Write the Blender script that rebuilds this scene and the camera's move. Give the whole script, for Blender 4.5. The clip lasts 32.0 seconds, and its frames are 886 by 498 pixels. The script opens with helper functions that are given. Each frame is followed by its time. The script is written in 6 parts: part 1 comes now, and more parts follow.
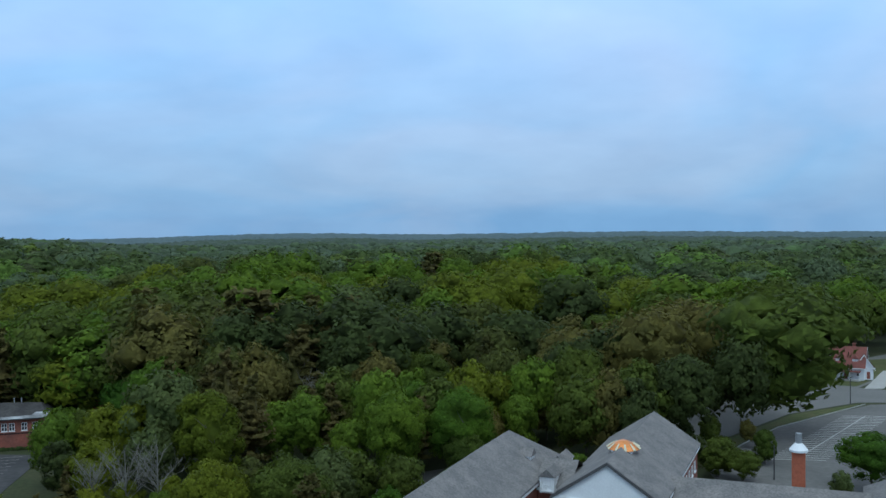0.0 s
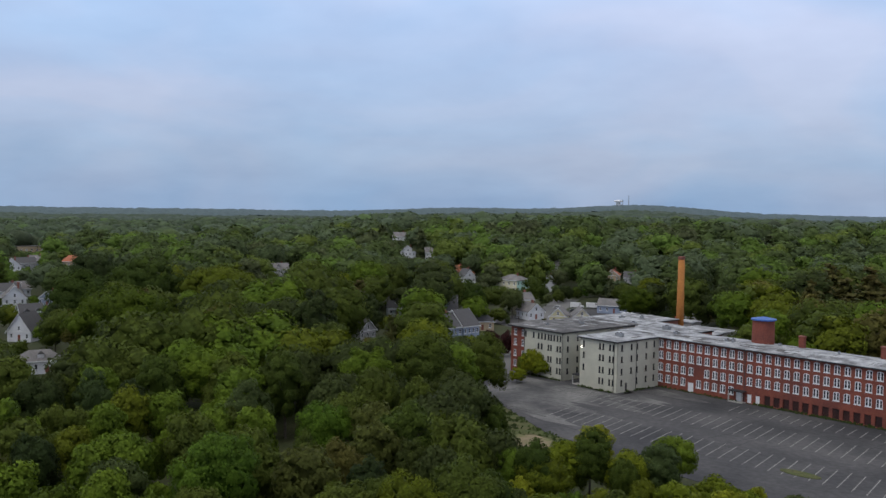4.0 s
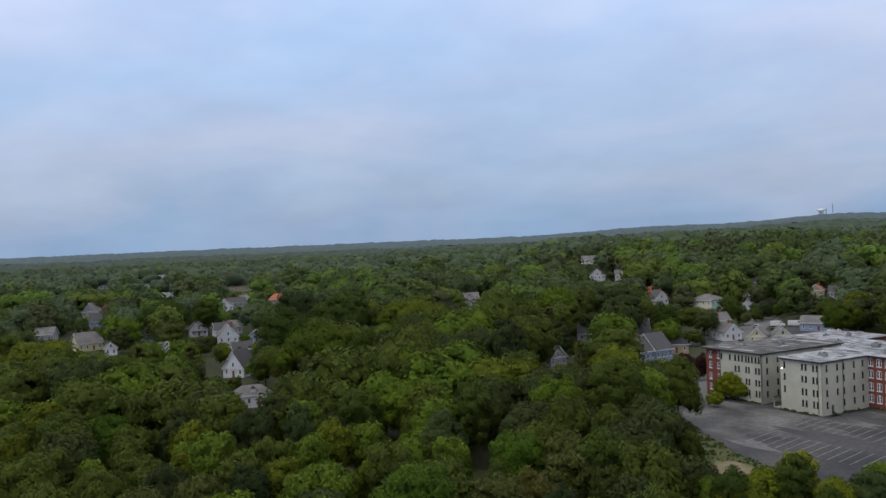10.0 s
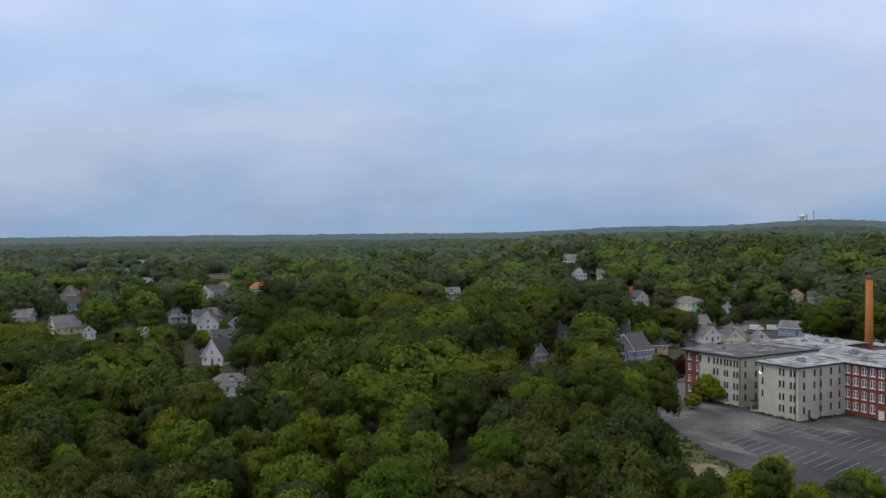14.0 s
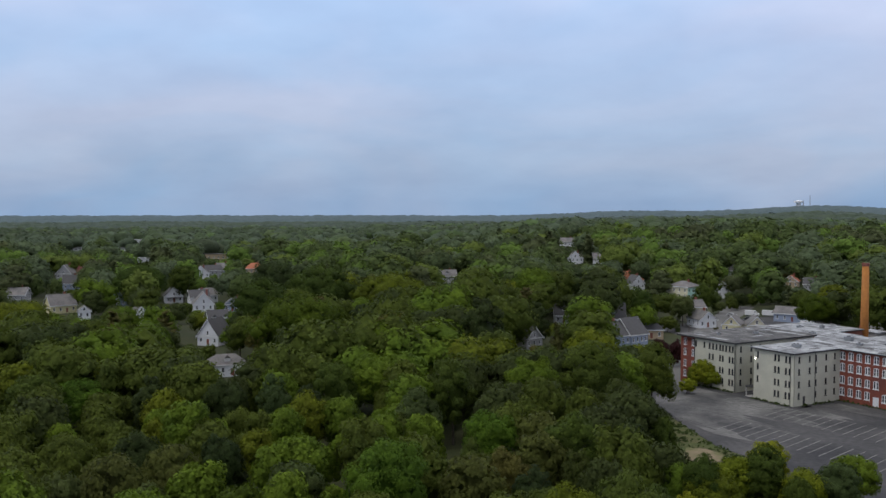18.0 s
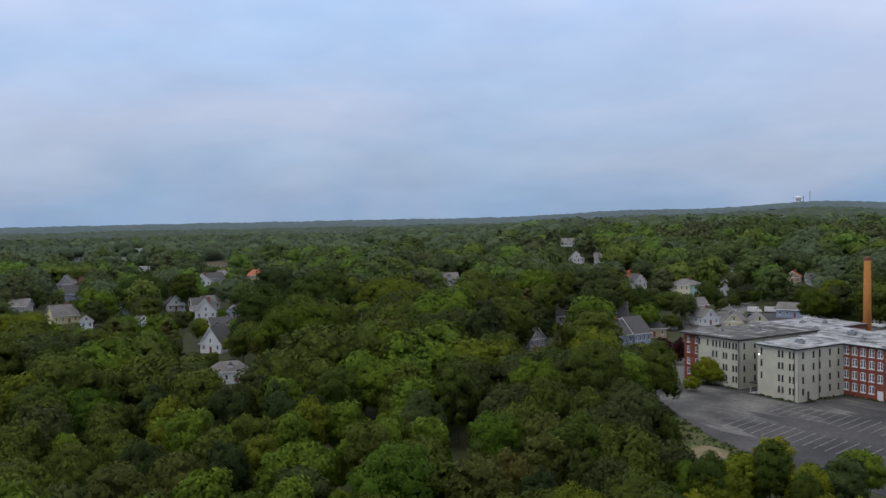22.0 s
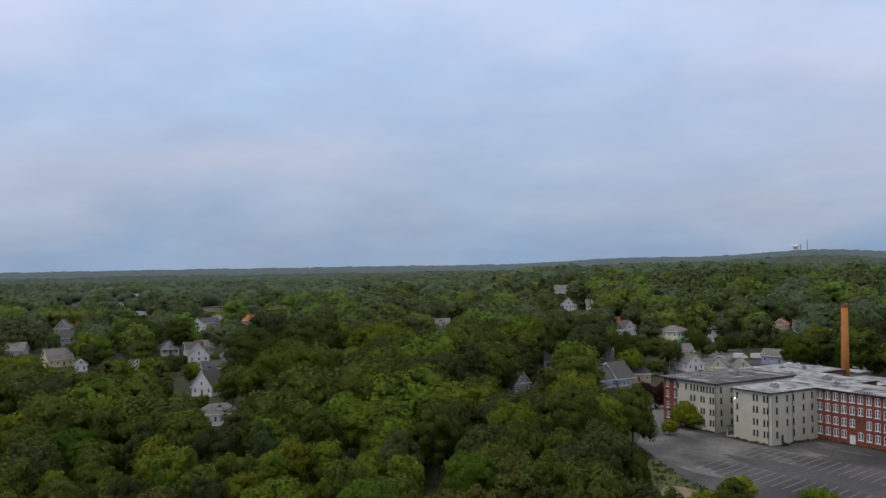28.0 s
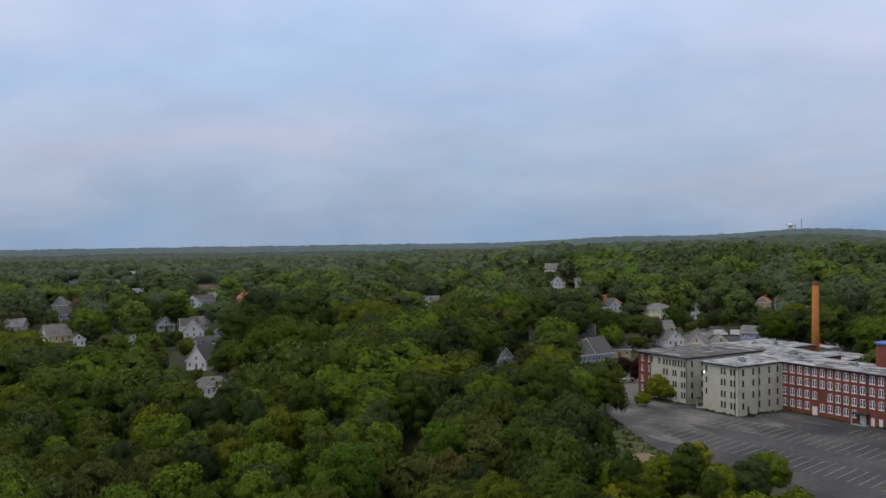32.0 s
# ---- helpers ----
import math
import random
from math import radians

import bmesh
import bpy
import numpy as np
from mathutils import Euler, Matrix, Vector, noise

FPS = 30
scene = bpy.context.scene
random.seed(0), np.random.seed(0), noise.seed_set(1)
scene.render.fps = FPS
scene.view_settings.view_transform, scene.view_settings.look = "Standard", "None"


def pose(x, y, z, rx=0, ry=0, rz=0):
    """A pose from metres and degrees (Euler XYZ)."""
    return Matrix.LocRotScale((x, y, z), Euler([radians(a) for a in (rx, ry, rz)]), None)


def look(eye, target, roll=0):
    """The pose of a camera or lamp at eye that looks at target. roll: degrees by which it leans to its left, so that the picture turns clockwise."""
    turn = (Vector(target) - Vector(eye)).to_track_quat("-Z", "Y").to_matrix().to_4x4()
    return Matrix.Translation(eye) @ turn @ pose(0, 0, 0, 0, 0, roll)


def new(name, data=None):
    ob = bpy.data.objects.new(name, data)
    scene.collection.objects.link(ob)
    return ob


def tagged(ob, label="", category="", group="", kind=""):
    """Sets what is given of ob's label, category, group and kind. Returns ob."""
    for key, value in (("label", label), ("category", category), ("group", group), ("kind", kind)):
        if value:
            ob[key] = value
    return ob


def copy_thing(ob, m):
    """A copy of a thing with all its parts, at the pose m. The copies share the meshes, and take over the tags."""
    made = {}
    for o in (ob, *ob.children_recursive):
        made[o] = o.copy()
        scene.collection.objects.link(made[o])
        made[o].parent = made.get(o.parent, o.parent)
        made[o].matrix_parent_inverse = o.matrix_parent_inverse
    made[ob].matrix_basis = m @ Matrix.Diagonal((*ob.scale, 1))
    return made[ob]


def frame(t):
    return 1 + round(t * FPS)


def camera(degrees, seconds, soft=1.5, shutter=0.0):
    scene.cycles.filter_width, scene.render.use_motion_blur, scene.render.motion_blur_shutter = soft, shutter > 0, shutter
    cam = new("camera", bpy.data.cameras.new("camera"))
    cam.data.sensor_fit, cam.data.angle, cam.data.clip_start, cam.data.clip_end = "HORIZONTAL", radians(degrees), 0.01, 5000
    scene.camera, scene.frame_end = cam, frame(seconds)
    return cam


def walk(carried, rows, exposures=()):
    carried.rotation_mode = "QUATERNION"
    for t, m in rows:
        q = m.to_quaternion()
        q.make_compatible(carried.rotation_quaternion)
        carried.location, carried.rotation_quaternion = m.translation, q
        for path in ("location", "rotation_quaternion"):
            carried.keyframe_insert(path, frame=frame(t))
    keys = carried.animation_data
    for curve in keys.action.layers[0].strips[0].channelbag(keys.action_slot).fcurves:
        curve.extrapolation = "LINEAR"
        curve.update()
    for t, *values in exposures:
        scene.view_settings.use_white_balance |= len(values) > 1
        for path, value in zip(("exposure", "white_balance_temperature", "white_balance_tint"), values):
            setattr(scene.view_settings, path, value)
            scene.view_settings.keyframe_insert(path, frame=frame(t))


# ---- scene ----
cam = camera(50.0, 32.0)


def aim(x, y, z, yaw, pitch, roll):
    """Camera pose from a compass turn to the left of +y, a tilt up and a lean."""
    return pose(x, y, z) @ pose(0, 0, 0, 0, 0, yaw) @ pose(0, 0, 0, 90 + pitch) @ pose(0, 0, 0, 0, 0, roll)


# seconds, x, y, z, yaw, pitch, roll
PATH = [
    (0, -1.24, 0.27, 47.80, -21.55, -1.55, -0.60),
    (0.5, -1.10, 0.35, 48.10, -14.99, -0.71, -0.68),
    (1, -0.94, 0.51, 48.43, -7.63, -0.85, -1.10),
    (1.5, -0.93, 0.77, 48.80, 0.17, -1.85, -0.07),
    (2, -1.21, 1.08, 49.20, 6.46, -2.07, 0.69),
    (2.5, -1.62, 1.31, 49.64, 13.46, -1.88, 0.34),
    (3, -1.97, 1.37, 50.09, 20.25, -2.11, 0.52),
    (3.5, -2.11, 1.30, 50.49, 27.37, -2.26, 0.65),
    (4, -2.02, 1.19, 50.82, 35.20, -2.93, 1.03),
    (4.5, -1.67, 1.05, 51.06, 43.30, -3.42, 1.88),
    (6.5, 0.53, 0.23, 51.72, 47.80, -0.99, -0.08),
    (7, 0.80, 0.09, 51.82, 47.00, -1.87, -0.04),
    (7.5, 0.94, -0.00, 51.87, 46.74, -1.82, -0.01),
    (8, 0.99, -0.07, 51.90, 46.70, -1.83, -0.31),
    (8.5, 1.03, -0.12, 51.92, 46.41, -1.47, -0.41),
    (9, 1.04, -0.16, 51.95, 46.38, -1.13, -1.79),
    (9.5, 1.02, -0.21, 51.97, 46.57, -1.02, -2.25),
    (10, 0.95, -0.25, 52.01, 46.60, -1.31, -2.27),
    (10.5, 0.85, -0.30, 52.06, 46.44, -1.87, -1.70),
    (11, 0.76, -0.35, 52.10, 46.23, -1.95, -1.52),
    (11.5, 0.69, -0.38, 52.15, 46.17, -2.10, -1.17),
    (12, 0.64, -0.41, 52.18, 46.07, -2.10, -0.66),
    (12.5, 0.59, -0.43, 52.18, 46.03, -1.93, -0.78),
    (13, 0.53, -0.44, 52.18, 45.96, -2.08, -0.53),
    (13.5, 0.47, -0.42, 52.18, 45.72, -1.80, -0.43),
    (15.5, 0.11, -0.24, 52.21, 45.20, -1.64, -0.43),
    (16, 0.05, -0.21, 52.23, 45.44, -1.30, -0.81),
    (16.5, 0.00, -0.19, 52.27, 45.50, -2.37, -0.50),
    (17, -0.05, -0.16, 52.30, 45.54, -2.25, -0.91),
    (17.5, -0.12, -0.12, 52.31, 45.46, -2.68, -0.44),
    (18, -0.16, -0.09, 52.30, 45.31, -2.78, 0.14),
    (18.5, -0.19, -0.07, 52.26, 45.28, -1.99, -0.08),
    (19, -0.21, -0.05, 52.21, 45.12, -1.15, -0.48),
    (19.5, -0.23, -0.04, 52.17, 45.03, -1.59, -0.26),
    (20, -0.27, -0.03, 52.15, 45.12, -2.17, -0.66),
    (20.5, -0.30, -0.04, 52.13, 45.24, -2.06, -0.61),
    (21, -0.30, -0.06, 52.11, 45.12, -1.38, -0.66),
    (21.5, -0.29, -0.07, 52.11, 45.16, -1.59, -0.91),
    (22, -0.28, -0.06, 52.13, 45.36, -2.59, -1.02),
    (22.5, -0.24, -0.07, 52.13, 45.44, -2.13, -0.79),
    (23, -0.18, -0.09, 52.12, 45.15, -2.00, -0.41),
    (23.5, -0.04, -0.15, 52.07, 45.07, -1.75, 0.02),
    (24, 0.21, -0.25, 51.99, 45.11, -1.18, -0.64),
    (24.5, 0.58, -0.37, 51.89, 45.15, -0.52, -1.06),
    (25, 1.12, -0.52, 51.81, 45.15, -0.05, -1.19),
    (25.5, 1.89, -0.73, 51.77, 45.22, 0.61, -1.54),
    (27.5, 7.03, -2.05, 51.84, 45.13, 0.29, -0.84),
    (28, 8.40, -2.50, 51.90, 45.30, 0.24, -0.78),
    (28.5, 9.80, -3.03, 51.97, 45.29, 0.51, -0.65),
    (29, 11.17, -3.64, 52.06, 45.20, 0.01, -0.55),
    (29.5, 12.52, -4.30, 52.14, 45.27, -0.15, -0.59),
    (30, 13.88, -4.99, 52.20, 45.26, -0.12, -0.89),
    (30.5, 15.24, -5.69, 52.27, 45.26, -0.36, -0.68),
    (31, 16.61, -6.40, 52.32, 45.09, -0.68, -0.68),
    (31.5, 17.98, -7.09, 52.32, 45.12, -1.34, -0.44),
    (32, 19.37, -7.77, 52.26, 45.13, -1.08, -0.68),]
walk(cam, [(t, aim(*row)) for t, *row in PATH],
     exposures=[(0.0, 0.0, 5400, -4), (1.5, 0.0, 5650, 0), (2.5, 0.0, 6050, 5), (4.0, 0.0, 6500, 10), (25.0, 0.0, 6550, 10), (28.0, -0.08, 6800, 11), (32.0, -0.08, 6800, 11)])

# ---- world, sun ----
world = bpy.data.worlds.new("overcast_sky")
scene.world = world
world.use_nodes = True
wn, wl = world.node_tree.nodes, world.node_tree.links
wn.clear()


def wnode(kind, **values):
    n = wn.new(kind)
    for key, value in values.items():
        n.inputs[key].default_value = value
    return n


w_out, w_bg = wn.new("ShaderNodeOutputWorld"), wn.new("ShaderNodeBackground")
w_sky = wn.new("ShaderNodeTexSky")
w_sky.sky_type, w_sky.sun_disc = "NISHITA", False
w_sky.sun_elevation, w_sky.sun_rotation = radians(52), radians(200)
w_sky.air_density, w_sky.dust_density = 1.0, 2.0
w_dim = wnode("ShaderNodeMix")
w_dim.data_type, w_dim.blend_type = "RGBA", "MULTIPLY"
w_dim.inputs[0].default_value = 1.0
w_dim.inputs[7].default_value = (0.11, 0.11, 0.11, 1)
wl.new(w_sky.outputs[0], w_dim.inputs[6])
w_co = wn.new("ShaderNodeTexCoord")
w_sep = wn.new("ShaderNodeSeparateXYZ")
wl.new(w_co.outputs["Generated"], w_sep.inputs[0])
# the cloud deck as a flat layer seen from below
w_up = wn.new("ShaderNodeMath")
w_up.operation = "ADD"
w_up.inputs[1].default_value = 0.30
w_pos = wn.new("ShaderNodeMath")
w_pos.operation = "MAXIMUM"
w_pos.inputs[1].default_value = 0.0
wl.new(w_sep.outputs["Z"], w_pos.inputs[0])
wl.new(w_pos.outputs[0], w_up.inputs[0])
w_div = wn.new("ShaderNodeVectorMath")
w_div.operation = "DIVIDE"
w_cmb = wn.new("ShaderNodeCombineXYZ")
for k in range(3):
    wl.new(w_up.outputs[0], w_cmb.inputs[k])
wl.new(w_co.outputs["Generated"], w_div.inputs[0])
wl.new(w_cmb.outputs[0], w_div.inputs[1])
w_n1 = wnode("ShaderNodeTexNoise", Scale=1.25, Detail=3.0, Roughness=0.5, Distortion=0.8)
w_n2 = wnode("ShaderNodeTexNoise", Scale=2.9, Detail=4.0, Roughness=0.55)
wl.new(w_div.outputs[0], w_n1.inputs["Vector"])
wl.new(w_div.outputs[0], w_n2.inputs["Vector"])
w_r1 = wn.new("ShaderNodeValToRGB")
w_r1.color_ramp.elements[0].position, w_r1.color_ramp.elements[0].color = 0.34, (0.495, 0.672, 1.05, 1)
w_r1.color_ramp.elements[1].position, w_r1.color_ramp.elements[1].color = 0.66, (0.655, 0.735, 1.05, 1)
wl.new(w_n1.outputs["Fac"], w_r1.inputs[0])
w_r2 = wn.new("ShaderNodeValToRGB")
w_r2.color_ramp.elements[0].position, w_r2.color_ramp.elements[0].color = 0.32, (0.925, 0.93, 0.94, 1)
w_r2.color_ramp.elements[1].position, w_r2.color_ramp.elements[1].color = 0.70, (1.075, 1.07, 1.05, 1)
wl.new(w_n2.outputs["Fac"], w_r2.inputs[0])
w_mul = wn.new("ShaderNodeMix")
w_mul.data_type, w_mul.blend_type = "RGBA", "MULTIPLY"
w_mul.inputs[0].default_value = 1.0
wl.new(w_r1.outputs[0], w_mul.inputs[6])
wl.new(w_r2.outputs[0], w_mul.inputs[7])
# greyer towards the horizon, lighter overhead
w_ramp = wn.new("ShaderNodeValToRGB")
els = w_ramp.color_ramp.elements
els[0].position, els[0].color = 0.0, (0.56, 0.64, 0.64, 1)
els[1].position, els[1].color = 1.0, (1.85, 1.50, 1.02, 1)
for p, c in ((0.04, (0.66, 0.71, 0.68, 1)), (0.12, (0.82, 0.84, 0.80, 1)), (0.24, (1.03, 1.04, 0.99, 1)), (0.45, (1.50, 1.30, 1.02, 1))):
    e = els.new(p)
    e.color = c
wl.new(w_pos.outputs[0], w_ramp.inputs[0])
w_mul2 = wn.new("ShaderNodeMix")
w_mul2.data_type, w_mul2.blend_type = "RGBA", "MULTIPLY"
w_mul2.inputs[0].default_value = 1.0
wl.new(w_mul.outputs[2], w_mul2.inputs[6])
wl.new(w_ramp.outputs[0], w_mul2.inputs[7])
w_mix = wn.new("ShaderNodeMix")
w_mix.data_type = "RGBA"
w_mix.inputs[0].default_value = 0.88
wl.new(w_dim.outputs[2], w_mix.inputs[6])
wl.new(w_mul2.outputs[2], w_mix.inputs[7])
wl.new(w_mix.outputs[2], w_bg.inputs[0])
w_bg.inputs[1].default_value = 1.0
wl.new(w_bg.outputs[0], w_out.inputs[0])

sun = new("sun", bpy.data.lights.new("sun", "SUN"))
sun.data.energy, sun.data.angle, sun.data.color = 0.9, radians(25), (1.0, 0.97, 0.92)
sun.matrix_world = look((0, 0, 100), (18, 55, 0))


# ---- materials ----
def material(name, color, rough=0.8, spread=0.25, scale=0.5, fine=6.0, bump=0.0, metal=0.0, second=None, hue=0.0, per_object=0.0, spec=0.3):
    """A paint of two noises over a base colour; second: the colour that stains run to; per_object: brightness from object to object."""
    m = bpy.data.materials.new(name)
    m.use_nodes = True
    n, l = m.node_tree.nodes, m.node_tree.links
    b = n["Principled BSDF"]
    b.inputs["Roughness"].default_value, b.inputs["Metallic"].default_value = rough, metal
    b.inputs["Specular IOR Level"].default_value = spec
    co = n.new("ShaderNodeTexCoord")
    geo = n.new("ShaderNodeNewGeometry")
    a, f2 = n.new("ShaderNodeTexNoise"), n.new("ShaderNodeTexNoise")
    a.inputs["Scale"].default_value, a.inputs["Detail"].default_value = scale, 5
    f2.inputs["Scale"].default_value, f2.inputs["Detail"].default_value = fine, 3
    l.new(geo.outputs["Position"], a.inputs["Vector"])
    l.new(geo.outputs["Position"], f2.inputs["Vector"])
    other = second or tuple(c * (1 - spread) for c in color)
    mix = n.new("ShaderNodeMix")
    mix.data_type = "RGBA"
    mix.inputs[6].default_value, mix.inputs[7].default_value = (*color, 1), (*other, 1)
    ramp = n.new("ShaderNodeMapRange")
    ramp.inputs["From Min"].default_value, ramp.inputs["From Max"].default_value = 0.35, 0.68
    l.new(a.outputs["Fac"], ramp.inputs["Value"])
    l.new(ramp.outputs[0], mix.inputs[0])
    fr = n.new("ShaderNodeMapRange")
    fr.inputs["From Min"].default_value, fr.inputs["From Max"].default_value = 0.25, 0.75
    fr.inputs["To Min"].default_value, fr.inputs["To Max"].default_value = 1 - spread, 1 + spread
    l.new(f2.outputs["Fac"], fr.inputs["Value"])
    hsv = n.new("ShaderNodeHueSaturation")
    l.new(mix.outputs[2], hsv.inputs["Color"])
    if per_object:
        oi = n.new("ShaderNodeObjectInfo")
        po = n.new("ShaderNodeMapRange")
        po.inputs["To Min"].default_value, po.inputs["To Max"].default_value = 1 - per_object, 1 + per_object
        l.new(oi.outputs["Random"], po.inputs["Value"])
        times = n.new("ShaderNodeMath")
        times.operation = "MULTIPLY"
        l.new(fr.outputs[0], times.inputs[0])
        l.new(po.outputs[0], times.inputs[1])
        l.new(times.outputs[0], hsv.inputs["Value"])
        if hue:
            ho = n.new("ShaderNodeMapRange")
            ho.inputs["To Min"].default_value, ho.inputs["To Max"].default_value = 0.5 + hue, 0.5 - hue
            l.new(oi.outputs["Random"], ho.inputs["Value"])
            l.new(ho.outputs[0], hsv.inputs["Hue"])
    else:
        l.new(fr.outputs[0], hsv.inputs["Value"])
    l.new(hsv.outputs[0], b.inputs["Base Color"])
    if bump:
        bm_ = n.new("ShaderNodeBump")
        bm_.inputs["Strength"].default_value = bump
        bm_.inputs["Distance"].default_value = 0.05
        l.new(f2.outputs["Fac"], bm_.inputs["Height"])
        l.new(bm_.outputs[0], b.inputs["Normal"])
    return m


def leaf_material(name, color, second):
    """Foliage: per-clump and per-tree variation, a little light through the leaf."""
    m = material(name, color, rough=0.75, spread=0.26, scale=0.11, fine=0.9, second=second, per_object=0.20, hue=0.018, spec=0.12)
    n, l = m.node_tree.nodes, m.node_tree.links
    b, out = n["Principled BSDF"], n["Material Output"]
    hsv = next(x for x in n if x.bl_idname == "ShaderNodeHueSaturation")
    geo = next(x for x in n if x.bl_idname == "ShaderNodeNewGeometry")
    isl = n.new("ShaderNodeMapRange")
    isl.inputs["To Min"].default_value, isl.inputs["To Max"].default_value = 0.72, 1.32
    l.new(geo.outputs["Random Per Island"], isl.inputs["Value"])
    again = n.new("ShaderNodeHueSaturation")
    l.new(hsv.outputs[0], again.inputs["Color"])
    l.new(isl.outputs[0], again.inputs["Value"])
    l.new(again.outputs[0], b.inputs["Base Color"])
    tr = n.new("ShaderNodeBsdfTranslucent")
    l.new(again.outputs[0], tr.inputs["Color"])
    mx = n.new("ShaderNodeMixShader")
    mx.inputs[0].default_value = 0.35
    l.new(b.outputs[0], mx.inputs[1])
    l.new(tr.outputs[0], mx.inputs[2])
    l.new(mx.outputs[0], out.inputs["Surface"])
    return m


LEAF = {
    "green": leaf_material("leaf_green", (0.066, 0.094, 0.013), (0.051, 0.075, 0.013)),
    "bright": leaf_material("leaf_bright", (0.090, 0.146, 0.012), (0.064, 0.114, 0.012)),
    "yellow": leaf_material("leaf_yellow_green", (0.100, 0.128, 0.008), (0.076, 0.100, 0.009)),
    "dark": leaf_material("leaf_dark", (0.044, 0.063, 0.016), (0.036, 0.051, 0.015)),
    "olive": leaf_material("leaf_olive", (0.064, 0.080, 0.016), (0.054, 0.066, 0.015)),
    "silver": leaf_material("leaf_silver", (0.074, 0.100, 0.030), (0.058, 0.082, 0.024)),
    "rust": leaf_material("leaf_rust", (0.105, 0.098, 0.022), (0.084, 0.084, 0.020)),
    "pine": leaf_material("needle_dark", (0.080, 0.082, 0.023), (0.092, 0.080, 0.024)),
    "lime": leaf_material("leaf_lime", (0.17, 0.20, 0.013), (0.13, 0.158, 0.012)),
    "maroon": leaf_material("leaf_maroon", (0.05, 0.018, 0.018), (0.036, 0.014, 0.014)),
}


def hazed_leaves(name, share):
    """The same kinds of trees, with distance haze mixed into the leaf colour, beyond the town."""
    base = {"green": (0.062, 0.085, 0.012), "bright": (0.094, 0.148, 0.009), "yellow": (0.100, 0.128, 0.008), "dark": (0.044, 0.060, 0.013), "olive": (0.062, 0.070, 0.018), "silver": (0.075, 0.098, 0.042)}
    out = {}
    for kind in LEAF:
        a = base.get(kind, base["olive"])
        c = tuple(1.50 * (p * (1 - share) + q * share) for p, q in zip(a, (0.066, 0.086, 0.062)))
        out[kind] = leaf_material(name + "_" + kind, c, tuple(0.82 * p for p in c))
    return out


HAZED, HAZED_FAR = hazed_leaves("hazed_leaf", 0.26), hazed_leaves("hazed_far_leaf", 0.6)
BARK = material("bark", (0.11, 0.095, 0.08), 0.9, 0.3, 0.8, 7.0, 0.4)
BARE = material("bare_grey_branch", (0.19, 0.18, 0.155), 0.9, 0.2, 0.8, 5.0)
ASPHALT = material("old_asphalt", (0.034, 0.034, 0.037), 0.9, 0.26, 0.055, 0.8, 0.3, second=(0.082, 0.079, 0.079))
WORN_ASPHALT = material("worn_asphalt", (0.056, 0.055, 0.056), 0.9, 0.26, 0.09, 0.9, 0.3, second=(0.165, 0.160, 0.153))
BOARDED = material("dark_red_boards", (0.050, 0.020, 0.018), 0.8, 0.3, 0.4, 3.0, second=(0.028, 0.016, 0.016))
TARRED = material("tarred_shingles", (0.034, 0.032, 0.032), 0.9, 0.3, 0.4, 2.0, 0.2, second=(0.060, 0.056, 0.054))
TAR = material("tar_seam", (0.024, 0.024, 0.026), 0.8, 0.2, 0.5, 3.0)
ROAD = material("road_asphalt", (0.145, 0.142, 0.136), 0.9, 0.12, 0.1, 1.5, 0.2)
PALE_ASPHALT = material("pale_asphalt", (0.105, 0.102, 0.098), 0.9, 0.16, 0.08, 0.9, 0.2, second=(0.135, 0.130, 0.124))
SOIL = material("woodland_floor", (0.030, 0.040, 0.012), 0.95, 0.35, 0.08, 1.2, second=(0.044, 0.046, 0.018))
GRASS = material("rough_grass", (0.052, 0.070, 0.016), 0.95, 0.32, 0.22, 1.4, second=(0.084, 0.078, 0.032))
DIRT = material("bare_dirt", (0.23, 0.17, 0.115), 0.95, 0.2, 0.25, 1.4, second=(0.12, 0.12, 0.05))
BRICK = material("red_brick", (0.225, 0.066, 0.043), 0.85, 0.22, 0.22, 2.6, 0.2, second=(0.150, 0.050, 0.038))
BRICK_OLD = material("weathered_brick", (0.24, 0.085, 0.060), 0.85, 0.2, 0.4, 2.0, 0.2, second=(0.17, 0.07, 0.055))
STACK = material("tan_stack_brick", (0.42, 0.17, 0.04), 0.85, 0.16, 0.3, 2.0, 0.2, second=(0.34, 0.14, 0.04))
ORANGEBRICK = material("orange_brick", (0.32, 0.10, 0.055), 0.85, 0.16, 0.4, 3.0, 0.2)
CREAM = material("cream_painted_brick", (0.50, 0.49, 0.40), 0.8, 0.07, 0.25, 2.0, 0.1, second=(0.42, 0.41, 0.34))
WHITE = material("white_paint", (0.72, 0.73, 0.74), 0.6, 0.06, 0.5, 4.0)
GLASS = material("window_glass", (0.022, 0.027, 0.034), 0.12, 0.1, 0.3, 0.6, spec=0.6)
ROOF_PALE = material("pale_membrane_roof", (0.38, 0.39, 0.40), 0.8, 0.36, 0.25, 1.3, second=(0.10, 0.10, 0.104))
ROOF_DARK = material("dark_gravel_roof", (0.060, 0.058, 0.057), 0.9, 0.4, 0.30, 1.4, second=(0.17, 0.165, 0.16))
EAVE = material("dark_eave_metal", (0.035, 0.035, 0.038), 0.6, 0.1)
SLATE = material("grey_roof_shingles", (0.125, 0.120, 0.118), 0.85, 0.30, 0.35, 3.2, 0.3, second=(0.185, 0.172, 0.165))
SLATE_DARK = material("dark_roof_shingles", (0.082, 0.080, 0.082), 0.85, 0.14, 0.4, 2.4, 0.2)
